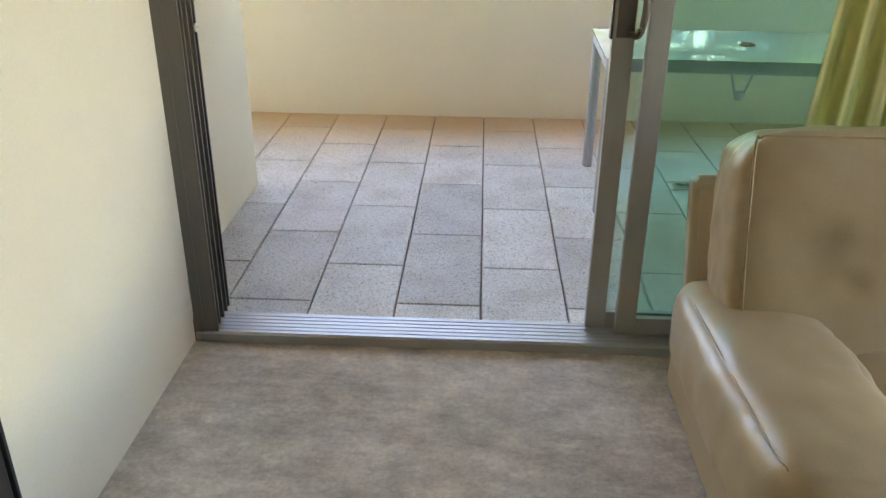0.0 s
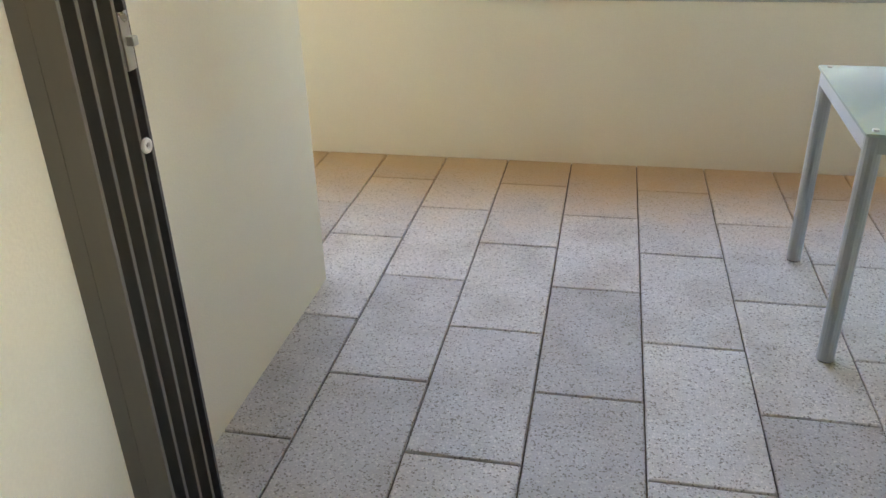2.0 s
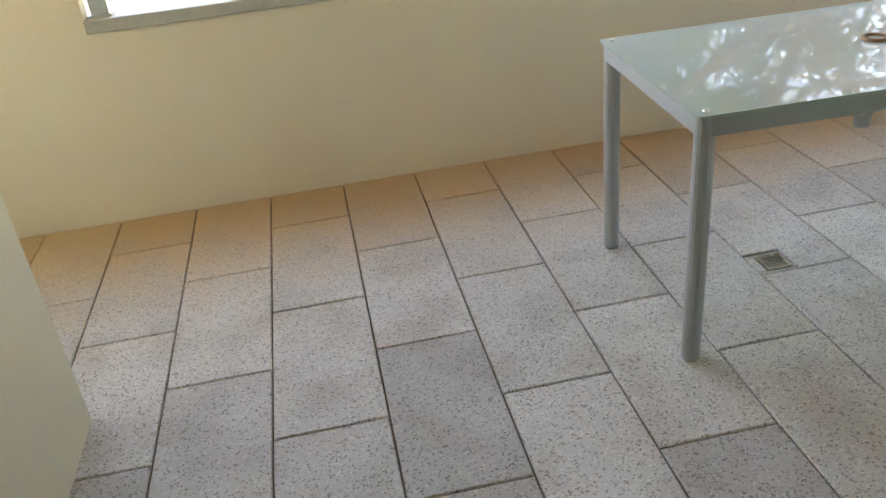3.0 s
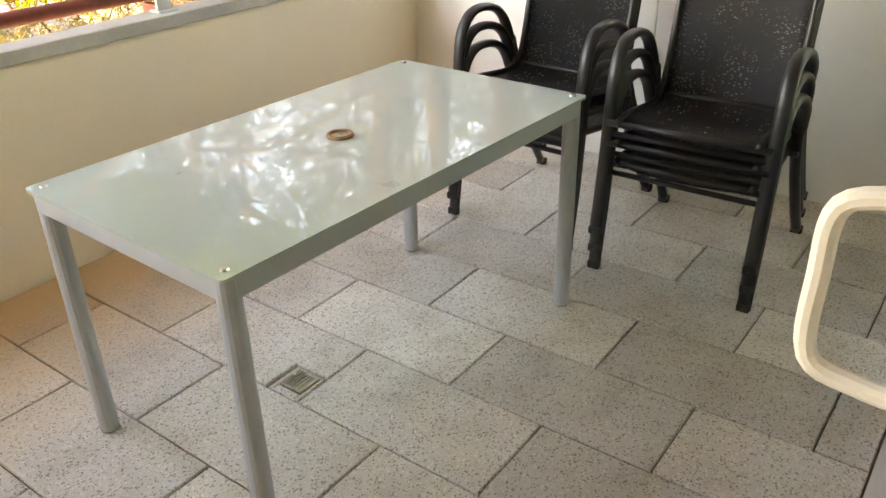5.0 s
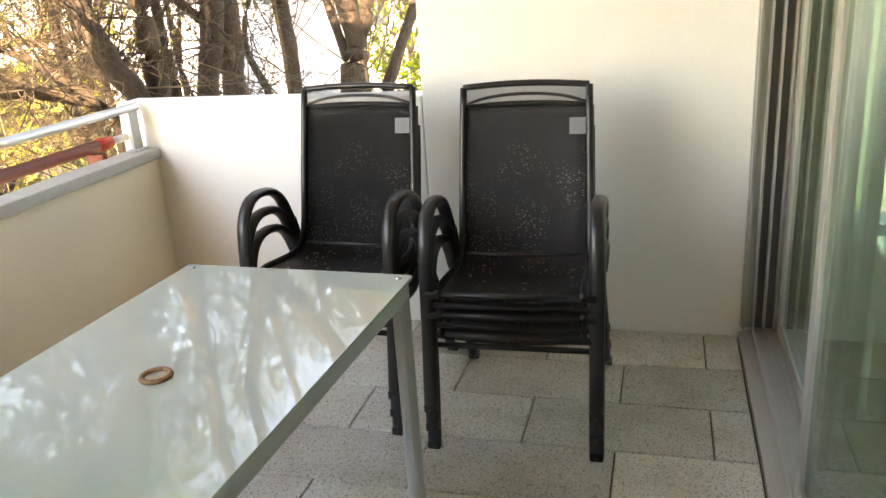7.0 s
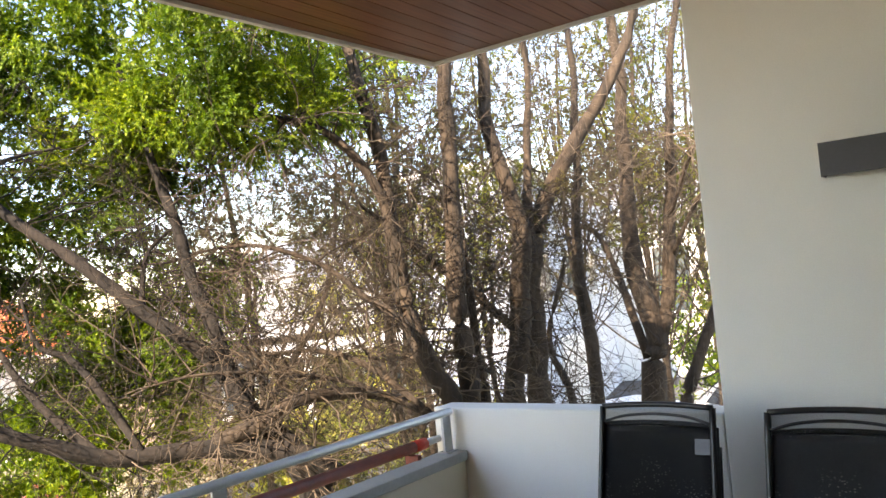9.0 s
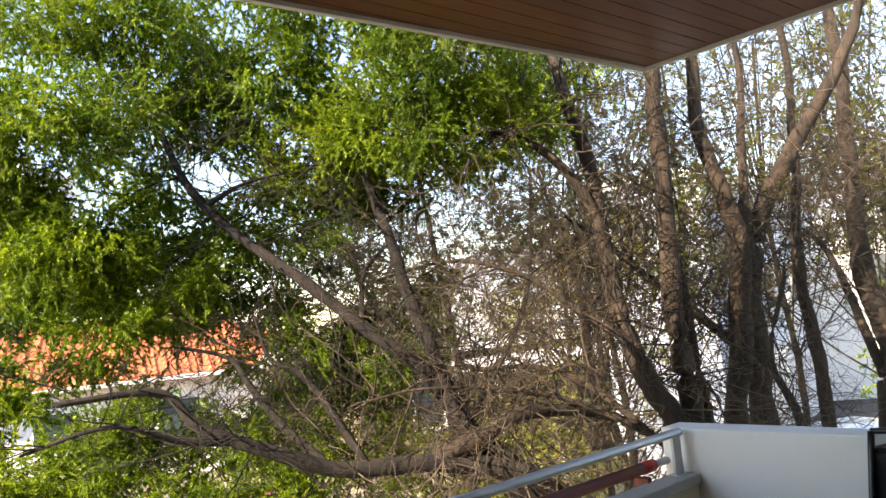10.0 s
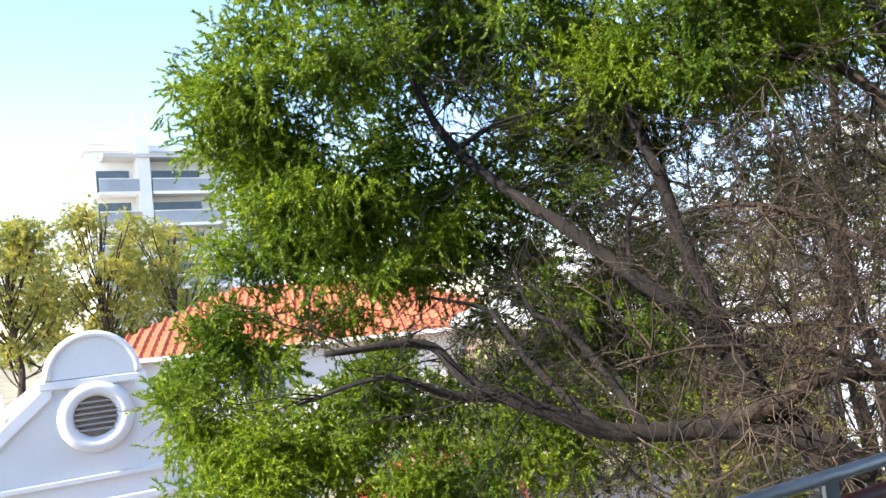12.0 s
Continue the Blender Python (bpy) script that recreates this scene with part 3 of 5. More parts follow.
# ---- table ----
def garden_table():
    t = holder("garden_table", 1.157, 3.841, 0, -2.0)
    tagged(t, "grey metal garden table with white glass top and rusty umbrella hole", "table")
    hx, hy = 0.655, 0.352
    # glass top with the umbrella hole
    bm = bmesh.new()
    n = 48
    rings = []
    for z in (0.694, 0.702):
        inner = [bm.verts.new((0.026 * math.cos(2 * math.pi * k / n), 0.026 * math.sin(2 * math.pi * k / n), z)) for k in range(n)]
        outer = []
        for k in range(n):
            q, u = divmod(k, n // 4)
            sx, sy = ((1, 1), (-1, 1), (-1, -1), (1, -1))[q]
            a = math.pi / 2 * (q + u / (n // 4 - 1))
            outer.append(bm.verts.new((sx * (hx - 0.012) + 0.012 * math.cos(a), sy * (hy - 0.012) + 0.012 * math.sin(a), z)))
        rings.append((inner, outer))
    for (i0, o0), top in zip(rings, (False, True)):
        for k in range(n):
            j = (k + 1) % n
            f = (i0[k], o0[k], o0[j], i0[j])
            bm.faces.new(f if top else f[::-1])
    for k in range(n):
        j = (k + 1) % n
        bm.faces.new((rings[0][1][k], rings[0][1][j], rings[1][1][j], rings[1][1][k]))
        bm.faces.new((rings[0][0][j], rings[0][0][k], rings[1][0][k], rings[1][0][j]))
    part("tabletop", bm, TABLETOP, t, "milky white glass tabletop")
    for y in (-1, 1):
        part("apron", box((-hx + 0.034, y * (hy - 0.018) - 0.011, 0.646), (hx - 0.034, y * (hy - 0.018) + 0.011, 0.6925), 0.003), TABLEGREY, t)
    for x in (-1, 1):
        part("apron", box((x * (hx - 0.018) - 0.011, -hy + 0.034, 0.646), (x * (hx - 0.018) + 0.011, hy - 0.034, 0.6925), 0.003), TABLEGREY, t)
    for x in (-1, 1):
        for y in (-1, 1):
            px, py = x * (hx - 0.031), y * (hy - 0.031)
            lg = part("leg", tube([(px, py, 0.004), (px, py, 0.6925)], 0.025, 16, straight=True), TABLEGREY, t, smooth=False)
            part("foot", tube([(px, py, 0.0), (px, py, 0.0035)], 0.022, 12, straight=True), BLACKRUB, lg, "black plastic foot")
            part("screw", tube([(px, py, 0.7025), (px, py, 0.7065)], (0.0095, 0.0075), 12, straight=True), STEEL, t, "domed steel screw")
    # umbrella collar, rusted round the rim
    bm = bmesh.new()
    add_tube(bm, [Vector((0.030 * math.cos(a), 0.030 * math.sin(a), 0.7045)) for a in [2 * math.pi * k / 32 for k in range(33)]], 0.0065, 6)
    part("collar", bm, RUST, t, "rusted collar of the umbrella hole", smooth=True)
    part("umbrella_plug", tube([(0, 0, 0.695), (0, 0, 0.7045)], 0.0235, 20, straight=True), STEEL, t, "dull metal plug in the hole")
    # folding strut under the top
    part("stretcher", box((-0.02, -hy + 0.04, 0.662), (0.02, hy - 0.04, 0.686), 0.002), TABLEGREY, t)
    for s in (-1, 1):
        part("strut", tube([(s * 0.015, 0.0, 0.47), (s * 0.075, 0.0, 0.66)], 0.012, 8, straight=True, flat=0.5), TABLEGREY, t)
    part("umbrella_socket", tube([(0, 0, 0.455), (0, 0, 0.49)], 0.022, 14, straight=True), TABLEGREY, t)


garden_table()


# ---- stacking chairs ----
def stacking_chair():
    """Faces -x. The seat front is at x = 0, the back leans towards +x."""
    c = holder("stacking_chair")
    W = 0.262
    for s in (-1, 1):
        y = s * W
        # one bent flat tube: front leg, arm, and back leg
        arm = [(0.0, y, 0.005), (0.035, y, 0.25), (0.055, y, 0.48), (0.075, y, 0.575), (0.125, y, 0.632), (0.20, y, 0.645), (0.29, y, 0.625), (0.35, y, 0.575), (0.385, y * 0.97, 0.49)]
        part("arm_frame", tube(arm, 0.0155, 12, 5, flat=1.5, up=Vector((0, 1, 0))), CHAIRFRAME, c, smooth=True)
        rear = [(0.385, y * 0.95, 0.50), (0.45, y * 0.96, 0.34), (0.56, y * 0.98, 0.15), (0.66, y, 0.005)]
        part("back_leg", tube(rear, 0.015, 10, 4, flat=1.3, up=Vector((0, 1, 0))), CHAIRFRAME, c, smooth=True)
        seat = [(0.02, s * 0.222, 0.40), (0.12, s * 0.222, 0.405), (0.30, s * 0.222, 0.385), (0.385, s * 0.222, 0.40), (0.43, s * 0.221, 0.47), (0.475, s * 0.219, 0.66), (0.545, s * 0.214, 0.955)]
        part("seat_rail", tube(seat, 0.0125, 8, 5, up=Vector((0, 1, 0))), CHAIRFRAME, c, smooth=True)
        for px in (0.0, 0.66):
            part("foot", box((px - 0.0140, y - 0.0205, 0.0), (px + 0.0140, y + 0.0205, 0.028), 0.003), BLACKRUB, c)
    for x, z, r in ((0.03, 0.392, 0.012), (0.045, 0.352, 0.010), (0.40, 0.40, 0.010)):
        part("cross_bar", tube([(x, -W, z), (x, W, z)], r, 8, straight=True), CHAIRFRAME, c, smooth=True)
    # top bar, with the arched wire under it
    part("top_bar", tube([(0.545, -0.214, 0.955), (0.552, -0.1, 0.962), (0.553, 0.0, 0.964), (0.552, 0.1, 0.962), (0.545, 0.214, 0.955)], 0.011, 8, 4), CHAIRFRAME, c, smooth=True)
    part("arched_bar", tube([(0.528, -0.205, 0.90), (0.54, -0.12, 0.922), (0.545, 0.0, 0.93), (0.54, 0.12, 0.922), (0.528, 0.205, 0.90)], 0.006, 6, 5), CHAIRFRAME, c, smooth=True)
    # sling: one curved cloth from the seat front to the back's top
    line = smooth_path([(0.012, 0, 0.392), (0.06, 0, 0.408), (0.18, 0, 0.392), (0.32, 0, 0.378), (0.39, 0, 0.405), (0.432, 0, 0.48), (0.475, 0, 0.66), (0.517, 0, 0.83), (0.548, 0, 0.958)], 5)
    bm = bmesh.new()
    rows = []
    m = 9
    whole, line = line, [q for q in line if q.z < 0.905 or q.x < 0.4]
    for q in line:
        row = []
        for k in range(m):
            v = -1 + 2 * k / (m - 1)
            sag = 0.014 * (1 - v * v)
            row.append(bm.verts.new((q.x + (sag if q.z > 0.45 else 0), v * 0.217, q.z - (sag if q.z <= 0.45 else 0))))
        rows.append(row)
    for a, b in zip(rows, rows[1:]):
        for k in range(m - 1):
            bm.faces.new((a[k], a[k + 1], b[k + 1], b[k]))
    bmesh.ops.solidify(bm, geom=bm.faces[:], thickness=0.0025)
    part("sling", bm, SLING, c, "black woven mesh sling", smooth=True)
    # the open strip of mesh under the top bar
    bm = bmesh.new()
    rows = [[bm.verts.new((q.x + 0.014 * (1 - v * v), v * 0.215, q.z)) for v in (-1, -0.5, 0, 0.5, 1)] for q in whole[len(line) - 1:]]
    for a, b in zip(rows, rows[1:]):
        for k in range(4):
            bm.faces.new((a[k], a[k + 1], b[k + 1], b[k]))
    bmesh.ops.solidify(bm, geom=bm.faces[:], thickness=0.0015)
    part("mesh_strip", bm, OPENMESH, c, "see-through strip of open mesh", smooth=True)
    bm = box((0.506, -0.205, 0.795), (0.512, -0.150, 0.85))
    bmesh.ops.rotate(bm, verts=bm.verts, cent=(0.509, 0, 0.82), matrix=Matrix.Rotation(radians(13.5), 3, "Y"))
    part("label_patch", bm, LABELGREY, c, "small grey cloth label")
    return c


first = stacking_chair()
LIFT, BACK = 0.070, 0.004
for k, (x, y, rz) in enumerate(((2.050, 3.258, 1.6), (2.115, 3.925, -2.0))):
    for level in range(3):
        m = pose(x + BACK * (1 - level), y, LIFT * level, 0, 0, rz + 0.3 * (level - 1))
        if k == 0 and level == 0:
            first.matrix_basis = m
            ch = first
        else:
            ch = copy_thing(first, m)
        where = ("standing on the pavers", "nested in a stack", "on top of the stack")[level]
        tagged(ch, "black metal stacking chair with mesh sling, " + where, "chair", "stacked balcony chairs")


def fallen_petals(x, y, z, seed):
    rng = np.random.default_rng(seed)
    rows = []
    for _ in range(16):
        px, py = rng.uniform(0.06, 0.34), rng.uniform(-0.18, 0.18)
        a = rng.uniform(0, 6.28)
        d = np.array((math.cos(a), math.sin(a), 0)) * rng.uniform(0.003, 0.007)
        p = np.array((px, py, 0.0))
        rows.append((*(p - d), *(p + d), 0.0022, 0.0012))
    h = holder("fallen_petals", x, y, z)
    tagged(h, "pale dry petals scattered on the chair seat", "petals", kind="stuff")
    bm = bmesh.new()
    for r in rows:
        add_tube(bm, [Vector(r[:3]), Vector(r[3:6])], (r[6], r[7]), 5, flat=0.5)
    part("petal_scatter", bm, PETAL, h)["kind"] = "stuff"


fallen_petals(2.05 - BACK, 3.258, LIFT * 2 + 0.3925, 1)
fallen_petals(2.115 - BACK, 3.925, LIFT * 2 + 0.3925, 2)


# ---- floor drain ----
drain = holder("floor_drain", 0.981, 3.913, -0.006)
tagged(drain, "small square stainless steel floor drain among the pavers", "floor drain")
bm = bmesh.new()
for lo, hi in (((-0.04, -0.04, 0), (0.04, -0.032, 0.006)), ((-0.04, 0.032, 0), (0.04, 0.04, 0.006)), ((-0.04, -0.032, 0), (-0.032, 0.032, 0.006)), ((0.032, -0.032, 0), (0.04, 0.032, 0.006))):
    add_box(bm, lo, hi)
part("rim", bm, STEEL, drain)
part("sump", box((-0.032, -0.032, -0.003), (0.032, 0.032, -0.0005)), BLACKRUB, drain, "black sump under the grate")
for k in range(6):
    part("grate_bar", box((-0.031, -0.027 + k * 0.0105, 0.0), (0.031, -0.0225 + k * 0.0105, 0.0045)), STEEL, drain)


# ---- living room things ----
def leather_sofa():
    s = holder("leather_sofa", 1.5, 1.75, 0.018)
    tagged(s, "tan leather sofa with padded arms, backed against the glass door", "sofa")
    back = extrude_profile([(0.20, 0.02), (0.30, 0.02), (0.50, 0.60), (0.485, 0.645), (0.43, 0.645), (0.41, 0.62)], "x", -0.945, 0.90)
    bmesh.ops.bevel(back, geom=back.edges[:], offset=0.016, segments=3, affect="EDGES")
    part("back_frame", back, LEATHER, s, smooth=True)
    part("base", box((-0.78, -0.48, 0.03), (0.78, 0.20, 0.19), 0.015), LEATHER, s)
    for sx in (-1, 1):
        part("side_panel", box((sx * 0.86 - 0.095, -0.50, 0.02), (sx * 0.86 + 0.095, 0.40, 0.31), 0.022), LEATHER, s)
        ob = part("arm_pad", soft_box((0.168, 0.490, 0.120), 4.6, 0.10, 0.0085, 44, sx * 3.0), LEATHER, s, smooth=True)
        ob.matrix_basis = pose(sx * 0.83, -0.10, 0.315, -3, 0, 0)
        seam = [(sx * 0.131, -0.395, -0.06), (sx * 0.133, -0.391, 0.092), (sx * 0.140, -0.34, 0.100), (sx * 0.1435, -0.2, 0.1025), (sx * 0.1437, 0.0, 0.1027), (sx * 0.1435, 0.2, 0.1025), (sx * 0.136, 0.38, 0.096)]
        part("piping", tube(seam, 0.0030, 6, 6), LEATHER, ob, smooth=True)
        ob = part("back_cushion", soft_box((0.462, 0.125, 0.288), 10.0, 0.045, 0.011, 44, sx * 7.0), LEATHER, s, smooth=True)
        ob.matrix_basis = pose(sx * 0.44, 0.25, 0.535, -16, 0, 0)
        for ux in (-1, 1):
            part("piping", tube([(ux * 0.440, -0.1145, -0.24), (ux * 0.4425, -0.1155, 0.0), (ux * 0.440, -0.1145, 0.25), (ux * 0.431, -0.112, 0.271)], 0.0034, 6, 6), LEATHER, ob, smooth=True)
        part("piping", tube([(-0.431, -0.112, 0.271), (-0.38, -0.115, 0.277), (0, -0.1155, 0.278), (0.38, -0.115, 0.277), (0.431, -0.112, 0.271)], 0.0034, 6, 6), LEATHER, ob, smooth=True)
        ob = part("seat_cushion", soft_box((0.33, 0.38, 0.085), 5.0, 0.05, 0.006, 16, sx * 11.0), LEATHER, s, smooth=True)
        ob.matrix_basis = pose(sx * 0.335, -0.16, 0.265)


leather_sofa()


def curtain():
    c = holder("curtain", 1.135, 2.292, 0.03)
    tagged(c, "gathered yellow cloth curtain hanging at the glass door", "curtain")
    bm = bmesh.new()
    rows = []
    for i in range(25):
        z = i / 24 * 2.5
        spread = 0.24 + 0.10 * (1 - min(1, z / 1.6)) ** 1.3
        row = []
        for k in range(121):
            u = -1 + k / 60
            w = math.sin(u * 21 + 0.5 * math.sin(z * 1.7)) * 0.011 + 0.004 * math.sin(u * 47 + z)
            row.append(bm.verts.new((u * spread, w, z)))
        rows.append(row)
    for a, b in zip(rows, rows[1:]):
        for k in range(120):
            bm.faces.new((a[k], a[k + 1], b[k + 1], b[k]))
    bmesh.ops.solidify(bm, geom=bm.faces[:], thickness=0.0015)
    part("cloth", bm, CURTAIN, c, smooth=True)
    part("rod", tube([(-0.6, 0, 2.515), (0.6, 0, 2.515)], 0.010, 10, straight=True), ALU, c)
    for x in (-0.55, 0.55):
        part("rod_bracket", box((x - 0.01, -0.012, 2.524), (x + 0.01, 0.006, 2.59), 0.001), ALU, c)


curtain()

cabinet = holder("wall_cabinet", -0.92, 0.75, 0.02)
tagged(cabinet, "shallow dark cabinet against the cream wall", "cabinet")
part("body", box((0.001, -0.55, 0.0), (0.04, 0.515, 0.9), 0.004), DARKWOOD, cabinet)
part("door", box((0.041, -0.54, 0.02), (0.052, 0.50, 0.88), 0.003), DARKWOOD, cabinet)
part("edge_strip", box((0.002, 0.516, 0.0), (0.048, 0.526, 0.9), 0.002), BLACKRUB, cabinet, "black edge strip")


# ---- outside: ground, street and buildings ----
structure(part("ground", extrude_profile([(-900, -300), (900, -300), (900, 1500), (-900, 1500)], "z", -2.6, -2.2), GROUNDM), "garden ground with dry leaf litter", "ground")
structure(part("road", box((-60, 10.6, -2.3), (120, 16.4, -2.17), 0.0), ASPHALT), "grey asphalt street", "road")
structure(part("pavement", box((-60, 9.0, -2.3), (120, 10.55, -2.06), 0.02), CONCRETE), "pale concrete pavement with a kerb", "pavement")


def window_unit(parent, x, y, z, w, h, depth=0.12, facing="y"):
    """A window on a wall that faces -y (or -x): pane set back in a frame."""
    def bx(lo, hi, b=0.0):
        if facing == "x":
            lo, hi = (lo[1], lo[0], lo[2]), (hi[1], hi[0], hi[2])
        return box(lo, hi, b)
    if facing == "x":
        x, y = y, x
    g = part("window", bx((x - w / 2, y - 0.03, z), (x + w / 2, y + 0.01, z + h)), STUCCO, parent)
    part("pane", bx((x - w / 2 + 0.06, y - 0.05, z + 0.06), (x + w / 2 - 0.06, y - 0.034, z + h - 0.06)), WINDOWDARK, g)
    part("sill", bx((x - w / 2 - 0.05, y - 0.11, z - 0.07), (x + w / 2 + 0.05, y - 0.004, z - 0.004)), STUCCO, g)


def gable_house():
    h = holder("gabled_house", 0.98, 17.45, -2.2)
    tagged(h, "white and grey gabled house front with round louvred vent", "house")
    outline = [(-3.4, 0), (3.4, 0), (3.4, 0.35), (3.4, 0.55), (0.62, 3.0), (0.55, 3.08), (-0.55, 3.08), (-0.62, 3.0), (-3.4, 0.55)]
    part("wall", extrude_profile(outline, "y", 0.0, 0.3), GABLEGREY, h)
    # raking copings
    for s in (-1, 1):
        pts = [(s * 0.60, 3.10), (s * 0.60, 2.88), (s * 3.45, 0.36), (s * 3.45, 0.60)]
        part("coping", extrude_profile(pts, "y", -0.09, 0.34), STUCCO, h)
    # rounded crown
    arc = [(0.70 * math.cos(math.pi * k / 20), 3.12 + 0.70 * math.sin(math.pi * k / 20)) for k in range(21)]
    part("crown_disc", extrude_profile(arc, "y", -0.06, 0.32), STUCCO, h)
    rim = [Vector((0.66 * math.cos(math.pi * k / 24), -0.07, 3.12 + 0.66 * math.sin(math.pi * k / 24))) for k in range(25)]
    part("crown_moulding", add_tube(bmesh.new(), rim, 0.055, 8, up=Vector((0, 1, 0))), STUCCO, h, smooth=True)
    part("crown_base", box((-0.78, -0.11, 2.98), (0.78, 0.33, 3.11), 0.02), STUCCO, h)
    # round vent
    ring = [Vector((0.44 * math.cos(2 * math.pi * k / 40), -0.03, 2.50 + 0.44 * math.sin(2 * math.pi * k / 40))) for k in range(41)]
    v = part("vent", add_tube(bmesh.new(), ring, 0.13, 10, up=Vector((0, 1, 0))), STUCCO, h, "white round vent ring", smooth=True)
    part("vent_back", extrude_profile([(0.36 * math.cos(2 * math.pi * k / 32), 2.50 + 0.36 * math.sin(2 * math.pi * k / 32)) for k in range(32)], "y", -0.02, -0.005), BRICKM, v)
    for k in range(6):
        z = 2.28 + k * 0.085
        half = math.sqrt(max(0.01, 0.33 ** 2 - (z + 0.03 - 2.5) ** 2))
        bm = box((-half, -0.09, z), (half, -0.03, z + 0.03))
        bmesh.ops.rotate(bm, verts=bm.verts, cent=(0, -0.06, z), matrix=Matrix.Rotation(radians(-20), 3, "X"))
        part("slat", bm, LOUVRE, v)
    part("string_course", box((-3.45, -0.08, 1.52), (3.45, -0.003, 1.60), 0.01), STUCCO, h)
    part("string_course", box((-3.45, -0.10, 1.10), (3.45, -0.003, 1.22), 0.02), STUCCO, h)
    # ribbed roofs behind
    for s in (-1, 1):
        bm = extrude_profile([(s * 0.0, 2.9), (s * 3.5, 0.35), (s * 3.5, 0.28), (0, 2.83)], "y", 0.36, 9.0)
        part("roof", bm, ROOFWHITE, h)
    bm = bmesh.new()
    for k in range(26):
        yy = 0.5 + k * 0.32
        for s in (-1, 1):
            add_tube(bm, [Vector((s * 0.1, yy, 2.86)), Vector((s * 3.45, yy, 0.42))], 0.022, 5)
    part("roof_rib", bm, ROOFWHITE, h)
    part("rear_wall", box((-3.3, 8.6, 0), (3.3, 8.9, 0.6)), GREYSTUCCO, h)
    wing = part("wing", box((-9.5, 0.8, 0), (-3.45, 7.0, 1.7)), STUCCO, h)
    bm = extrude_profile([(0.4, 1.72), (4.0, 2.75), (7.4, 1.72), (4.0, 2.66)], "x", -9.8, -1.2)
    part("wing_roof", bm, ROOFWHITE, wing)


gable_house()


def apartment_block():
    h = holder("apartment_block", 13.0, 72.0, -2.2)
    tagged(h, "white apartment block with balconies and blue-grey windows", "apartment building")
    part("wall", box((-5.6, 0, 0), (9.0, 14, 18.0)), STUCCO, h)
    part("parapet", box((-5.8, -0.3, 18.0), (9.2, 14.2, 18.5)), STUCCO, h)
    part("tower", box((-5.4, -0.6, 18.5), (-1.2, 5, 19.6)), STUCCO, h)
    part("roof_slab", box((-4.6, -2.0, 17.2), (4.6, -0.1, 17.5)), GREYSTUCCO, h)
    for x in (-1.6, 5.2):
        part("column", box((x - 0.5, -1.8, 0), (x + 0.5, -0.05, 19.0)), STUCCO, h)
    for x in (-1.9, -0.9):
        part("mast", tube([(x, -0.4, 18.5), (x, -0.4, 21.4)], 0.09, 6, straight=True), STUCCO, h)
    for f in range(6):
        z = 2.6 * f + 1.6
        for x, w in ((-3.7, 2.6), (1.2, 4.0), (7.2, 2.0)):
            window_unit(h, x, -0.03, z, w, 1.9)
        for x, w in ((-3.5, 3.0), (1.7, 5.4)):
            b = part("balcony", box((x - w / 2, -1.9, z - 0.35), (x + w / 2, -0.1, z - 0.12)), STUCCO, h)
            part("glass_guard", box((x - w / 2, -1.88, z - 0.11), (x + w / 2, -1.84, z + 0.85)), ROOFGREY, b, "grey-blue glass guard")
            part("guard_rail", box((x - w / 2, -1.92, z + 0.86), (x + w / 2, -1.8, z + 0.93)), STUCCO, b)


apartment_block()


def hip_house(name, label, x, y, z0, w, d, wall_h, roof_h, wallmat, roofmat, rz=0, tiles=False, over=0.5):
    h = holder(name, x, y, z0, rz)
    tagged(h, label, "house")
    part("wall", box((-w / 2, -d / 2, 0), (w / 2, d / 2, wall_h)), wallmat, h)
    bm = bmesh.new()
    a, b, r = w / 2 + over, d / 2 + over, max(0.3, w / 2 - d / 2)
    lo = [bm.verts.new(p) for p in ((-a, -b, wall_h + 0.02), (a, -b, wall_h + 0.02), (a, b, wall_h + 0.02), (-a, b, wall_h + 0.02))]
    e = [bm.verts.new((v.co.x, v.co.y, wall_h + 0.16)) for v in lo]
    t0, t1 = bm.verts.new((-r, 0, wall_h + roof_h)), bm.verts.new((r, 0, wall_h + roof_h))
    bm.faces.new(lo[::-1])
    for i in range(4):
        bm.faces.new((lo[i], lo[(i + 1) % 4], e[(i + 1) % 4], e[i]))
    bm.faces.new((e[0], e[1], t1, t0))
    bm.faces.new((e[1], e[2], t1))
    bm.faces.new((e[2], e[3], t0, t1))
    bm.faces.new((e[3], e[0], t0))
    roof = part("roof", bm, roofmat, h)
    if tiles:
        bm = bmesh.new()
        slope = Vector((0, b, roof_h - 0.16))
        n = int(slope.length / 0.34)
        for k in range(n):
            f = k / n
            yy, zz = -b + b * f, wall_h + 0.17 + (roof_h - 0.16) * f
            half = a + (r - a) * f
            m = int(2 * half / 0.3)
            for q in range(m):
                xx = -half + (q + 0.5) * 2 * half / m
                add_tube(bm, [Vector((xx, yy, zz)), Vector((xx, yy + b / n, zz + (roof_h - 0.16) / n - 0.03))], 0.085, 4)
        part("tiling", bm, roofmat, roof)["kind"] = "stuff"
    part("gutter", box((-a - 0.04, -b - 0.1, wall_h + 0.04), (a + 0.04, -b - 0.002, wall_h + 0.16), 0.01), ROOFWHITE, h)
    k = int(w / 3)
    for i in range(k):
        window_unit(h, -w / 2 + (i + 0.5) * w / k, -d / 2 - 0.03, wall_h * 0.4, 1.3, wall_h * 0.42)
    return h


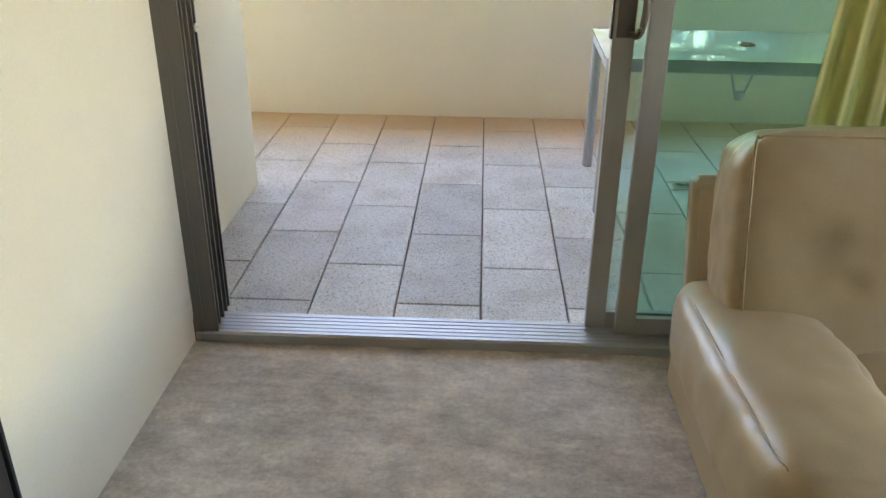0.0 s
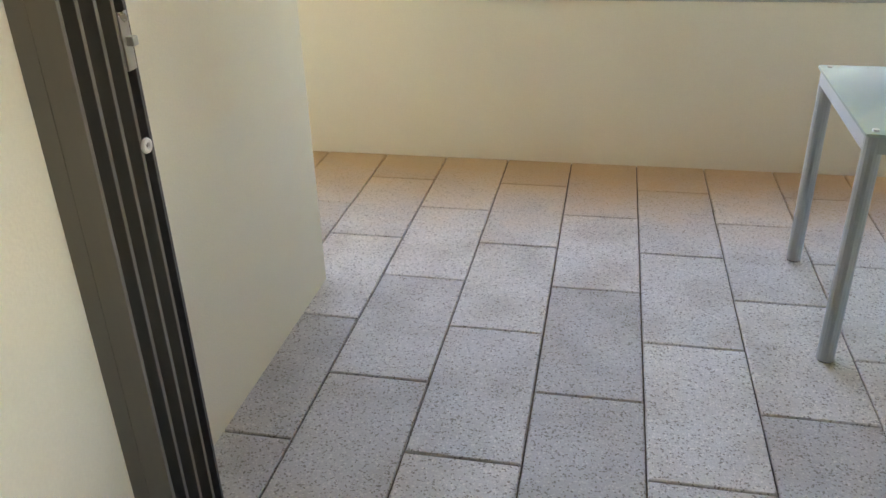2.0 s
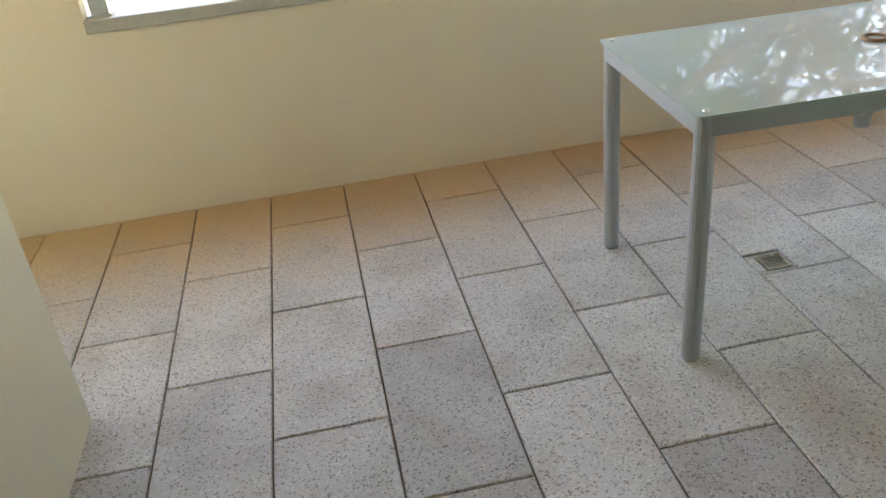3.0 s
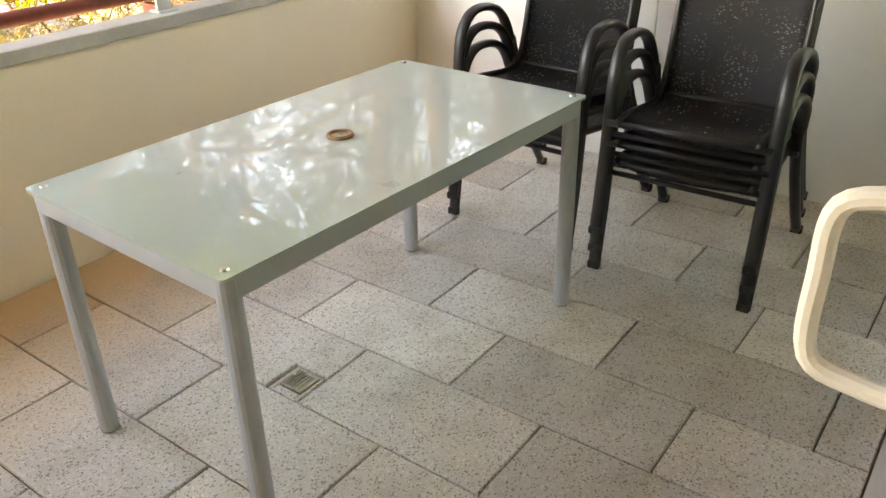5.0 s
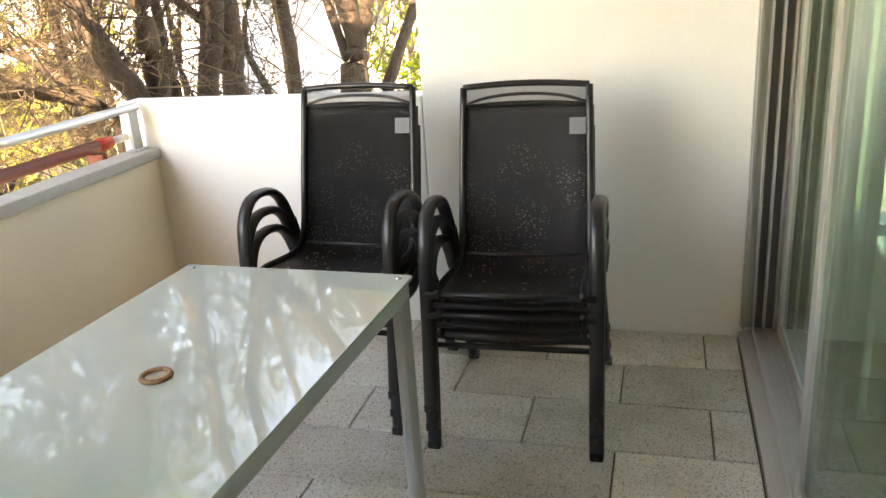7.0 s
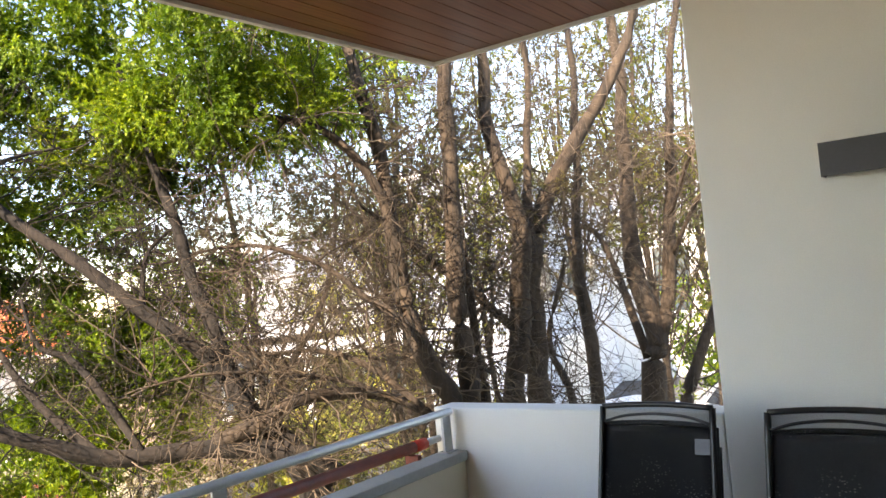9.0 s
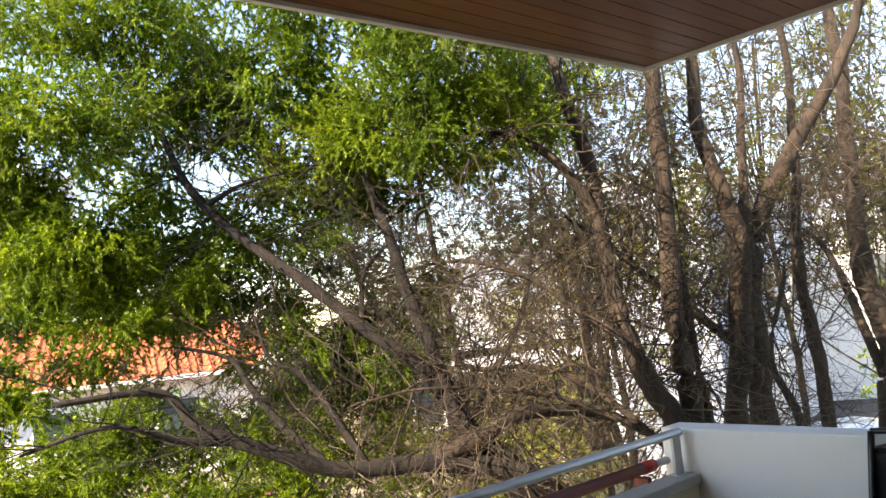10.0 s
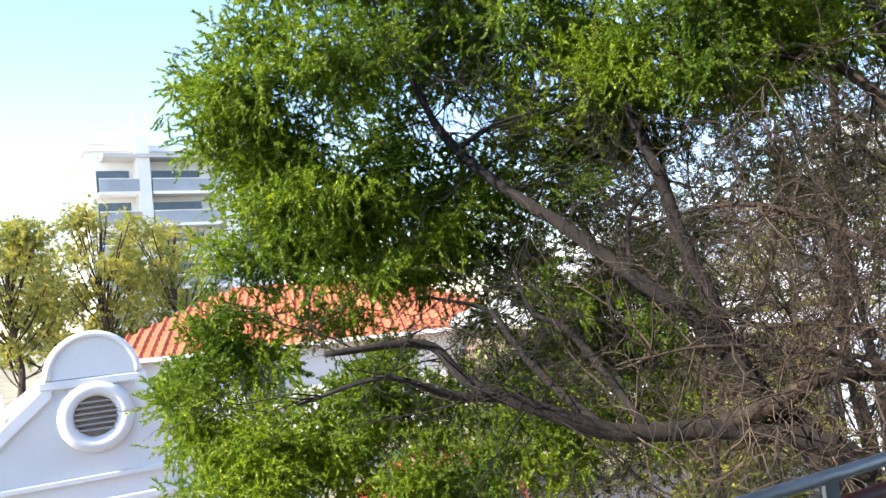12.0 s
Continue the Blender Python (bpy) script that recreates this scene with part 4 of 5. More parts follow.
hip_house("tiled_house", "white house with an orange terracotta tiled roof", 9.6, 30.5, -2.2, 13.0, 8.0, 2.75, 2.1, STUCCO, TERRACOTTA, -20, True)
hip_house("white_roofed_house", "house with white sheet-metal roof behind the trees", 15.5, 21.0, -2.2, 8.0, 7.0, 2.9, 1.9, BRICKM, ROOFPALE, -14)
hip_house("grey_roofed_house", "white house with blue-grey sheet-metal roof", 23.0, 24.0, -2.2, 12.0, 9.0, 4.0, 2.2, BLUEWALL, ROOFGREY, -25)
hip_house("distant_house", "pale rendered house with grey roof beyond the street", 30.0, 14.5, -2.2, 10.0, 9.0, 5.4, 2.0, STUCCO, ROOFGREY, -60)
wall = holder("garage_building", 18.5, 12.2, -2.2, 15)
tagged(wall, "pale blue-grey rendered garage building in shade", "building")
part("wall", box((-5.0, 0, 0), (9.0, 2.2, 6.0)), BLUEWALL, wall)
part("parapet", box((-5.1, -0.1, 6.01), (9.1, 2.3, 6.2)), STUCCO, wall)
for x in (-3.0, 0.0, 3.0):
    window_unit(wall, x, -0.03, 3.2, 1.2, 1.2)
part("garage_door", box((-1.8, -0.06, 0.05), (1.2, -0.005, 2.3), 0.01), ROOFWHITE, wall)

# carport roof on white posts
port = holder("carport", 14.6, 15.6, -2.2, -20)
tagged(port, "white flat carport roof on square posts", "carport")
part("roof", box((-2.6, -1.6, 2.55), (2.6, 1.8, 2.72), 0.02), ROOFWHITE, port)
for x in (-2.4, 2.4):
    for y in (-1.4, 1.6):
        part("post", box((x - 0.06, y - 0.06, 0), (x + 0.06, y + 0.06, 2.545)), ROOFWHITE, port)


def parked_car(x, y, rz, paint, label):
    c = holder("parked_car", x, y, -2.17, rz)
    tagged(c, label, "car")
    body = [(-2.1, 0.35), (-2.12, 0.62), (-1.95, 0.82), (-1.0, 0.92), (-0.45, 1.38), (0.0, 1.46), (0.95, 1.42), (1.65, 0.98), (2.05, 0.92), (2.12, 0.6), (2.08, 0.32), (1.7, 0.22), (-1.7, 0.22)]
    bm = extrude_profile(body, "y", -0.84, 0.84)
    for v in bm.verts:
        if v.co.z > 0.95:
            v.co.y *= 0.80
    bmesh.ops.bevel(bm, geom=bm.edges[:], offset=0.05, segments=2, affect="EDGES")
    b = part("body", bm, paint, c, smooth=False)
    for s in (-1, 1):
        part("side_window", extrude_profile([(-0.75, 0.98), (-0.40, 1.32), (0.85, 1.34), (1.25, 1.0)], "y", s * 0.70 - 0.06, s * 0.70 + 0.06), CARGLASS, b)
        for wx in (-1.3, 1.3):
            w = part("wheel", tube([(wx, s * 0.68, 0.31), (wx, s * 0.86, 0.31)], 0.31, 20, straight=True), BLACKRUB, c)
            part("rim", tube([(wx, s * 0.861, 0.31), (wx, s * 0.875, 0.31)], 0.2, 14, straight=True), STEEL, w)
        part("headlight", box((-2.115, s * 0.6 - 0.16, 0.6), (-2.03, s * 0.6 + 0.16, 0.74), 0.02), STEEL, c)
        part("mirror", box((-0.72, s * 0.9 - 0.09, 0.93), (-0.6, s * 0.9 + 0.07, 1.05), 0.02), paint, c)
    part("windscreen", extrude_profile([(-1.02, 0.955), (-0.47, 1.40), (-0.45, 1.375), (-0.98, 0.93)], "y", -0.60, 0.60), CARGLASS, b)
    part("rear_window", extrude_profile([(1.02, 1.42), (1.66, 1.005), (1.62, 0.98), (0.98, 1.40)], "y", -0.60, 0.60), CARGLASS, b)
    return c


parked_car(13.0, 8.3, 62, CARPAINT, "pale blue car parked behind the trees")
parked_car(15.6, 6.6, 58, ROOFWHITE, "white car parked behind the trees")

parked_car(5.3, 14.0, 84, REDCAR, "red car parked in the street")

# street poles and wires
for x, y, hgt in ((13.5, 9.4, 3.6), (-2.0, 34.0, 8.0)):
    pole = holder("street_pole", x, y, -2.2)
    tagged(pole, "slim grey metal street pole", "pole")
    part("shaft", tube([(0, 0, 0), (0, 0, hgt)], (0.06, 0.045), 8, straight=True), RAILPAINT, pole)
    part("cap", tube([(0, 0, hgt + 0.002), (0, 0, hgt + 0.06)], (0.06, 0.03), 8, straight=True), RAILPAINT, pole)


# ---- trees ----
def leaf_cloud(name, material, sprays, per, length, width, seed, parent, kind="stuff", corners=4):
    """Narrow leaves set along many drooping sprays. sprays: rows of start and run, six numbers each."""
    rng = np.random.default_rng(seed)
    s = np.repeat(np.asarray(sprays, dtype=np.float64), per, axis=0)
    n = len(s)
    t = rng.random(n) ** 0.8
    run = s[:, 3:]
    ln = np.linalg.norm(run, axis=1, keepdims=True) + 1e-9
    d = run / ln
    base = s[:, :3] + run * t[:, None]
    base[:, 2] -= 0.10 * (t ** 2) * ln[:, 0]
    rnd = rng.normal(size=(n, 3))
    side_v = np.cross(d, rnd)
    side_v /= np.linalg.norm(side_v, axis=1, keepdims=True) + 1e-9
    ang = rng.uniform(0.35, 1.0, n)[:, None]
    ax = d * np.cos(ang) + side_v * np.sin(ang)
    ax[:, 2] -= 0.15
    ax /= np.linalg.norm(ax, axis=1, keepdims=True)
    flat = np.cross(ax, rng.normal(size=(n, 3)))
    flat /= np.linalg.norm(flat, axis=1, keepdims=True) + 1e-9
    L = (length * rng.uniform(0.6, 1.25, n))[:, None]
    Wd = (width * rng.uniform(0.7, 1.3, n))[:, None]
    if corners == 3:
        ring = [base - flat * Wd * 0.5, base + flat * Wd * 0.5, base + ax * L]
    else:
        ring = [base, base + ax * L * 0.45 + flat * Wd * 0.5, base + ax * L, base + ax * L * 0.45 - flat * Wd * 0.5]
    v = np.stack(ring, axis=1).reshape(-1, 3)
    me = bpy.data.meshes.new(name)
    me.vertices.add(corners * n)
    me.vertices.foreach_set("co", v.ravel())
    me.loops.add(corners * n)
    me.loops.foreach_set("vertex_index", np.arange(corners * n, dtype=np.int32))
    me.polygons.add(n)
    me.polygons.foreach_set("loop_start", np.arange(0, corners * n, corners, dtype=np.int32))
    me.update(calc_edges=True)
    me.materials.append(material)
    ob = new(name, me)
    ob.parent = parent
    if kind:
        ob["kind"] = kind
    return ob


def stick_cloud(name, material, sticks, parent, kind="stuff"):
    """Three-sided tapered sticks: rows of start, end, thickness at start and end."""
    q = np.asarray(sticks, dtype=np.float64)
    o = parent.matrix_basis.translation
    inside = ((q[:, 0] + o.x < 3.27) & (q[:, 1] + o.y < 5.34)) | ((q[:, 3] + o.x < 3.27) & (q[:, 4] + o.y < 5.34))
    q = q[~inside]
    n = len(q)
    a, b, r0, r1 = q[:, :3], q[:, 3:6], q[:, 6:7], q[:, 7:8]
    d = b - a
    d /= np.linalg.norm(d, axis=1, keepdims=True) + 1e-9
    ref = np.where(np.abs(d[:, 2:3]) < 0.9, np.array([[0, 0, 1.0]]), np.array([[1.0, 0, 0]]))
    u = np.cross(d, ref)
    u /= np.linalg.norm(u, axis=1, keepdims=True) + 1e-9
    w = np.cross(d, u)
    vs = []
    for p, r in ((a, r0), (b, r1)):
        for k in range(3):
            t = 2 * math.pi * k / 3
            vs.append(p + (u * math.cos(t) + w * math.sin(t)) * r)
    v = np.stack(vs, axis=1).reshape(-1, 3)
    idx = np.arange(n)[:, None] * 6
    quads = np.concatenate([idx + np.array([[k, (k + 1) % 3, 3 + (k + 1) % 3, 3 + k]]) for k in range(3)], axis=1).reshape(-1)
    me = bpy.data.meshes.new(name)
    me.vertices.add(6 * n)
    me.vertices.foreach_set("co", v.ravel())
    me.loops.add(12 * n)
    me.loops.foreach_set("vertex_index", quads.astype(np.int32))
    me.polygons.add(3 * n)
    me.polygons.foreach_set("loop_start", np.arange(0, 12 * n, 4, dtype=np.int32))
    me.update(calc_edges=True)
    me.materials.append(material)
    ob = new(name, me)
    ob.parent = parent
    if kind:
        ob["kind"] = kind
    return ob


def grow(rng, sticks, p, d, length, r, depth, droop=0.0):
    """A crooked twig that forks; adds to sticks, returns its tips."""
    tips = []
    seg = length / 5
    p, d = np.array(p, float), np.array(d, float)
    for k in range(5):
        d = d + rng.normal(size=3) * 0.22 + np.array([0, 0, -droop])
        d /= np.linalg.norm(d)
        q = p + d * seg
        sticks.append((*p, *q, r * (1 - 0.16 * k), r * (1 - 0.16 * (k + 1))))
        if depth and k > 0:
            for _ in range(1 if rng.random() < 0.7 else 2):
                e = d + rng.normal(size=3) * 0.75
                tips += grow(rng, sticks, q, e / np.linalg.norm(e), length * rng.uniform(0.4, 0.65), r * 0.5, depth - 1, droop)
        p = q
    tips.append((p, d))
    return tips


def limb(tree, name, pts, r0, r1, material, sides=12):
    path = smooth_path(pts, 7)
    amp = r0 * 0.35
    for i, q in enumerate(path[1:-1], 1):
        path[i] = q + Vector((noise.noise(q * 2.3), noise.noise(q * 2.3 + Vector((7, 0, 0))), 0)) * amp
    ob = part(name, add_tube(bmesh.new(), path, (r0, r1), sides, wobble=0.30), material, tree, smooth=True)
    return path


def twigs_on(rng, sticks, path, count, lo, hi, length, r, depth=1, droop=0.0, bias=(0, 0, 0.2)):
    tips = []
    for _ in range(count):
        i = rng.integers(int(lo * (len(path) - 1)), max(int(lo * (len(path) - 1)) + 1, int(hi * (len(path) - 1))))
        d = rng.normal(size=3) + np.array(bias)
        tips += grow(rng, sticks, path[i], d / np.linalg.norm(d), length * rng.uniform(0.6, 1.3), r, depth, droop)
    return tips


def spray_balls(rng, balls, per_volume, run=0.2):
    """Short crooked sprays gathered in small clumps within each ball of the crown."""
    out = []
    for x, y, z, r in balls:
        total = int(per_volume * r ** 2)
        knots = max(8, int(90 * r))
        for _ in range(knots):
            o = rng.normal(size=3)
            o /= np.linalg.norm(o)
            c = np.array((x, y, z)) + o * r * rng.random() ** 0.4 * np.array((1.0, 1.1, 0.85))
            size = r * rng.uniform(0.18, 0.34)
            lean = o * 0.35 + rng.normal(size=3) * 0.3
            for _ in range(total // knots):
                p = c + np.clip(rng.normal(size=3), -1.6, 1.6) * size * np.array((0.9, 0.9, 0.5))
                d = lean + rng.normal(size=3) * 0.6 + np.array((0, 0, -0.12))
                d *= run * rng.uniform(0.5, 1.2) / np.linalg.norm(d)
                out.append((*p, *d))
    return out


UPPER = [ (0.71, 7.86, 2.85, 0.30), (0.96, 7.64, 2.89, 0.36), (0.90, 8.02, 2.64, 0.32), (1.23, 7.56, 2.97, 0.34), (1.11, 7.69, 2.28, 0.36), (0.98, 8.04, 2.41, 0.30), (1.83, 7.94, 3.32, 0.38), (2.14, 7.66, 3.24, 0.36), (1.76, 8.02, 2.69, 0.30), (1.34, 7.76, 2.23, 0.34), (2.37, 7.23, 3.15, 0.36), (2.61, 6.83, 2.78, 0.32), (2.74, 6.52, 2.90, 0.34), (2.82, 6.44, 2.64, 0.30), (3.12, 6.14, 2.80, 0.30), (3.11, 7.26, 2.54, 0.26), (1.75, 7.68, 3.77, 0.50), (2.57, 7.13, 3.67, 0.50), (1.14, 7.99, 3.65, 0.40), (2.77, 6.29, 3.32, 0.45), (2.42, 7.5, 2.63, 0.24), (2.63, 7.3, 2.74, 0.26), (2.72, 7.2, 2.45, 0.22), (2.3, 7.7, 2.93, 0.22), (2.77, 7.5, 3.15, 0.26), (2.98, 7.3, 2.85, 0.24), (2.01, 7.9, 3.03, 0.24) ]
MIDDLE = [ (1.77, 7.65, 2.04, 0.30), (1.29, 8.20, 2.02, 0.32), (0.96, 8.42, 1.99, 0.28), (2.43, 7.84, 1.78, 0.24), (2.01, 8.13, 1.83, 0.26), (1.36, 7.65, 1.83, 0.24), (2.68, 7.37, 1.42, 0.18), (2.83, 7.29, 1.13, 0.20), (2.13, 7.62, 2.26, 0.20), (2.27, 7.20, 1.58, 0.16), (2.52, 7.29, 2.30, 0.20), (2.68, 6.73, 1.37, 0.16), (2.57, 7.5, 1.43, 0.18), (2.81, 7.3, 1.18, 0.18), (2.94, 7.1, 0.96, 0.17), (2.4, 7.6, 1.21, 0.18), (2.95, 7.5, 1.61, 0.17), (2.68, 7.0, 0.78, 0.17), (2.1, 7.5, 1.02, 0.18), (2.37, 7.3, 0.8, 0.18), (3.32, 7.1, 1.84, 0.15) ]
LOWER = [ (0.82, 8.66, 1.53, 0.24), (0.68, 8.62, 1.23, 0.26), (0.45, 8.36, 1.08, 0.22), (0.73, 8.05, 0.97, 0.28), (1.11, 8.46, 0.66, 0.28), (1.60, 8.01, 1.20, 0.20), (1.55, 8.33, 1.05, 0.22), (1.89, 8.10, 0.88, 0.24), (1.30, 8.00, 0.69, 0.28), (1.99, 7.53, 0.62, 0.22), (2.08, 7.76, 1.04, 0.22), (2.39, 7.35, 1.02, 0.20), (1.50, 7.55, 0.65, 0.26), (2.22, 7.28, 0.70, 0.18), (1.00, 8.49, 1.30, 0.20), (0.59, 7.80, 0.73, 0.30) ]


DRY = [(2.9, 7.3, 2.3, 0.38), (3.3, 7.0, 2.6, 0.36), (3.7, 7.4, 2.3, 0.4), (3.2, 7.6, 1.8, 0.36), (3.9, 7.0, 2.9, 0.4), (4.3, 7.3, 2.4, 0.38), (3.6, 6.9, 1.7, 0.26), (4.6, 7.0, 3.1, 0.4), (3.3, 6.9, 3.2, 0.35), (4.0, 6.9, 3.6, 0.45), (3.0, 7.4, 0.5, 0.35), (3.9, 7.2, 0.3, 0.4), (2.2, 7.4, 0.3, 0.4)]


BACKFILL = [ (3.22, 7.77, 3.34, 0.45), (3.52, 7.33, 3.46, 0.45), (3.67, 6.96, 2.96, 0.43), (3.32, 8.41, 3.06, 0.28), (3.12, 7.33, 2.69, 0.35), (3.92, 7.45, 2.58, 0.38), (4.62, 7.34, 2.86, 0.40), (3.80, 6.92, 2.16, 0.35), (4.54, 6.88, 2.41, 0.38), (4.63, 6.71, 3.02, 0.43), (3.75, 6.56, 3.29, 0.45), (4.45, 6.74, 1.79, 0.30), (4.00, 7.79, 2.14, 0.28), (4.69, 6.40, 2.66, 0.38), (5.21, 6.10, 2.83, 0.35), (4.82, 5.56, 2.18, 0.30) ]


INNER = [ (2.40, 8.17, 2.22, 0.33), (2.67, 8.11, 2.50, 0.25), (2.90, 8.08, 2.16, 0.25), (3.23, 7.97, 2.52, 0.25), (3.14, 7.85, 2.04, 0.25), (2.88, 8.26, 1.79, 0.22), (2.04, 7.72, 1.84, 0.28), (3.15, 7.51, 1.72, 0.25), (3.73, 7.65, 1.53, 0.25), (2.51, 8.17, 1.49, 0.20), (1.91, 8.73, 2.05, 0.33), (1.91, 7.83, 2.33, 0.25), (3.12, 7.53, 1.33, 0.22), (2.69, 7.58, 1.49, 0.22), (1.45, 8.53, 1.60, 0.28), (1.71, 8.43, 0.97, 0.30), (1.11, 8.03, 0.90, 0.33) ]


def leaning_tree():
    """The broad tree whose limbs spread over the parapet."""
    rng = np.random.default_rng(11)
    t = holder("leaning_tree", 3.1, 6.0, -2.2)
    tagged(t, "broad spreading tree with dark limbs and feathery green leaves", "tree")
    off = Vector((3.1, 6.0, -2.2))
    sh = lambda pts: [Vector(p) - off for p in pts]
    sticks, dead = [], []
    L = []
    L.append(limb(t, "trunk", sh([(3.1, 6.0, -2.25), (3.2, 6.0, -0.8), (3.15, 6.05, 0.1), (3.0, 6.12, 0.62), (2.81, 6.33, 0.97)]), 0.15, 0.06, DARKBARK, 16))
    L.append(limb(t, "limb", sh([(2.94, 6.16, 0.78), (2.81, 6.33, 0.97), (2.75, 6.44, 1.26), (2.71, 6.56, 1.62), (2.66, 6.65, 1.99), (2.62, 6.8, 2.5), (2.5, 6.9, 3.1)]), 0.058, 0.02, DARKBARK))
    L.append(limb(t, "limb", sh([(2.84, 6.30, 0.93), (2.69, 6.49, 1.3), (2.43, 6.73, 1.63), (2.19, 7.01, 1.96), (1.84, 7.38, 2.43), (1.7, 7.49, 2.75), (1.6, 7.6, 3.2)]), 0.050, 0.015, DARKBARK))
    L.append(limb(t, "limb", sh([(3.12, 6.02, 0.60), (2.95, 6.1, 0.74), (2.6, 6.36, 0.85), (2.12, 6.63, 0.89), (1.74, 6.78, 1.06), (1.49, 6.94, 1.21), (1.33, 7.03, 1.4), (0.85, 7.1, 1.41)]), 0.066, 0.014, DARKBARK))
    # lighter bark here: the sunlight on this limb is put into its colour
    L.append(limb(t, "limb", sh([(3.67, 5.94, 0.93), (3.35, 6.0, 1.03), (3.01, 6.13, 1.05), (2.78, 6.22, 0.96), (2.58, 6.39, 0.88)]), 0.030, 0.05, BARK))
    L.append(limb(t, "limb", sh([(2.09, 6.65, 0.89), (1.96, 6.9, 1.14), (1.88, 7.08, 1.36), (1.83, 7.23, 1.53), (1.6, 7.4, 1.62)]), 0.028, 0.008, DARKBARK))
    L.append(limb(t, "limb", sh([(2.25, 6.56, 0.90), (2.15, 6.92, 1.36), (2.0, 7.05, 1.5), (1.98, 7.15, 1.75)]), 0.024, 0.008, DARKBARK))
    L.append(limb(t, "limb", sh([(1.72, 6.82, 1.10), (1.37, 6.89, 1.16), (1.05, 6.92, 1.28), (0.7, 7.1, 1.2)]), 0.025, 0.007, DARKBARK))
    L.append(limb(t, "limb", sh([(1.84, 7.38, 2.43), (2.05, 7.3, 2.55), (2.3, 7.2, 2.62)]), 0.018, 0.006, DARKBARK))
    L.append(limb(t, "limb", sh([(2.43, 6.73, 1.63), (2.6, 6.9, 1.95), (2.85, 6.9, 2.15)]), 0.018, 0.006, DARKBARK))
    for pth in L[1:4]:
        twigs_on(rng, sticks, pth, 26, 0.25, 1.0, 0.55, 0.006, 2)
    for pth in L[5:]:
        twigs_on(rng, sticks, pth, 12, 0.2, 1.0, 0.42, 0.005, 2)
    twigs_on(rng, dead, L[4], 30, 0.0, 0.8, 0.7, 0.007, 2, 0.02)
    twigs_on(rng, dead, L[3], 22, 0.0, 0.45, 0.7, 0.006, 2, 0.03)
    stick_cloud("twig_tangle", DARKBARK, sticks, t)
    stick_cloud("dead_twig_tangle", TWIG, dead, t)
    o = np.array((*off, 0))
    sp = spray_balls(rng, [tuple(np.array(b) - o) for b in UPPER], 5600, 0.15)
    sp += spray_balls(rng, [tuple(np.array(b) - o) for b in MIDDLE], 6500, 0.15)
    sp += spray_balls(rng, [tuple(np.array(b) - o) for b in LOWER], 6500, 0.15)
    dry = spray_balls(rng, [(x - off.x, y - off.y, z - off.z, r) for x, y, z, r in DRY + BACKFILL], 560)
    leaf_cloud("dry_foliage", LEAFDRY, dry, 40, 0.040, 0.0048, 6, t)
    sp += spray_balls(rng, [(x - off.x, y - off.y, z - off.z, r) for x, y, z, r in INNER], 3800, 0.15)
    leaf_cloud("crown", LEAF, sp, 46, 0.024, 0.0085, 5, t, corners=3)


leaning_tree()


def clump_tree(name, label, base, trunks, seed, twig_count, dead_share=0.6, leaf_balls=(), leafmat=None, leaf_n=900):
    rng = np.random.default_rng(seed)
    t = holder(name, *base)
    tagged(t, label, "tree", "grey-barked trees beside the balcony")
    off = Vector(base)
    live, dead = [], []
    for i, (pts, r0, r1) in enumerate(trunks):
        pth = limb(t, "trunk" if i == 0 else "limb", [Vector(p) - off for p in pts], r0, r1, BARK)
        twigs_on(rng, dead, pth, int(twig_count * 1.2 * dead_share), 0.3, 1.0, 0.85, 0.0065, 2)
        twigs_on(rng, live, pth, int(twig_count * 1.6 * (1 - dead_share)), 0.3, 1.0, 0.85, 0.007, 2)
    stick_cloud("twig_tangle", BARK, live, t)
    stick_cloud("dead_twig_tangle", TWIG, dead, t)
    if leaf_balls:
        leaf_cloud("crown", leafmat or LEAFYELLOW, spray_balls(rng, [(x - off.x, y - off.y, z - off.z, r) for x, y, z, r in leaf_balls], leaf_n), 26, 0.05, 0.010, seed, t)


G = -2.25
clump_tree("grey_barked_tree", "leaning grey-brown tree trunk with bare twigs", (3.62, 5.62, -2.2), [
    ([(3.62, 5.62, G), (3.6, 5.5, 0.2), (3.56, 5.47, 0.91), (3.54, 5.62, 1.16), (3.57, 5.81, 1.71), (3.59, 5.87, 2.31), (3.58, 6.01, 2.96), (3.57, 6.16, 3.6), (3.4, 6.4, 5.2)], 0.085, 0.022),
    ([(3.57, 5.78, 1.70), (3.5, 5.84, 2.2), (3.31, 6.01, 2.56), (3.08, 6.23, 2.69), (2.8, 6.5, 2.75)], 0.040, 0.012),
    ([(3.60, 5.52, 0.6), (3.68, 5.58, 0.95), (3.62, 5.75, 1.35)], 0.035, 0.012),
    ([(3.56, 5.52, 1.05), (3.43, 5.66, 1.40), (3.40, 5.93, 1.58), (3.35, 6.21, 1.80), (3.15, 6.49, 1.95), (3.0, 6.77, 1.97), (2.75, 7.0, 1.9)], 0.026, 0.007),
    ([(3.58, 5.50, 0.75), (3.42, 5.93, 1.15), (3.27, 6.21, 1.29), (3.07, 6.49, 1.31), (2.98, 6.77, 1.43), (2.8, 7.0, 1.5)], 0.022, 0.006),
    ([(3.58, 5.50, 0.80), (3.31, 5.93, 1.07), (3.02, 6.21, 1.19), (2.6, 6.45, 1.25), (2.3, 6.6, 1.22)], 0.018, 0.005)], 21, 20,
    0.6, ((3.3, 6.3, 3.1, 0.4), (3.9, 6.6, 3.0, 0.45), (4.3, 6.5, 3.5, 0.5), (3.5, 6.5, 3.7, 0.5)), LEAF, 900)
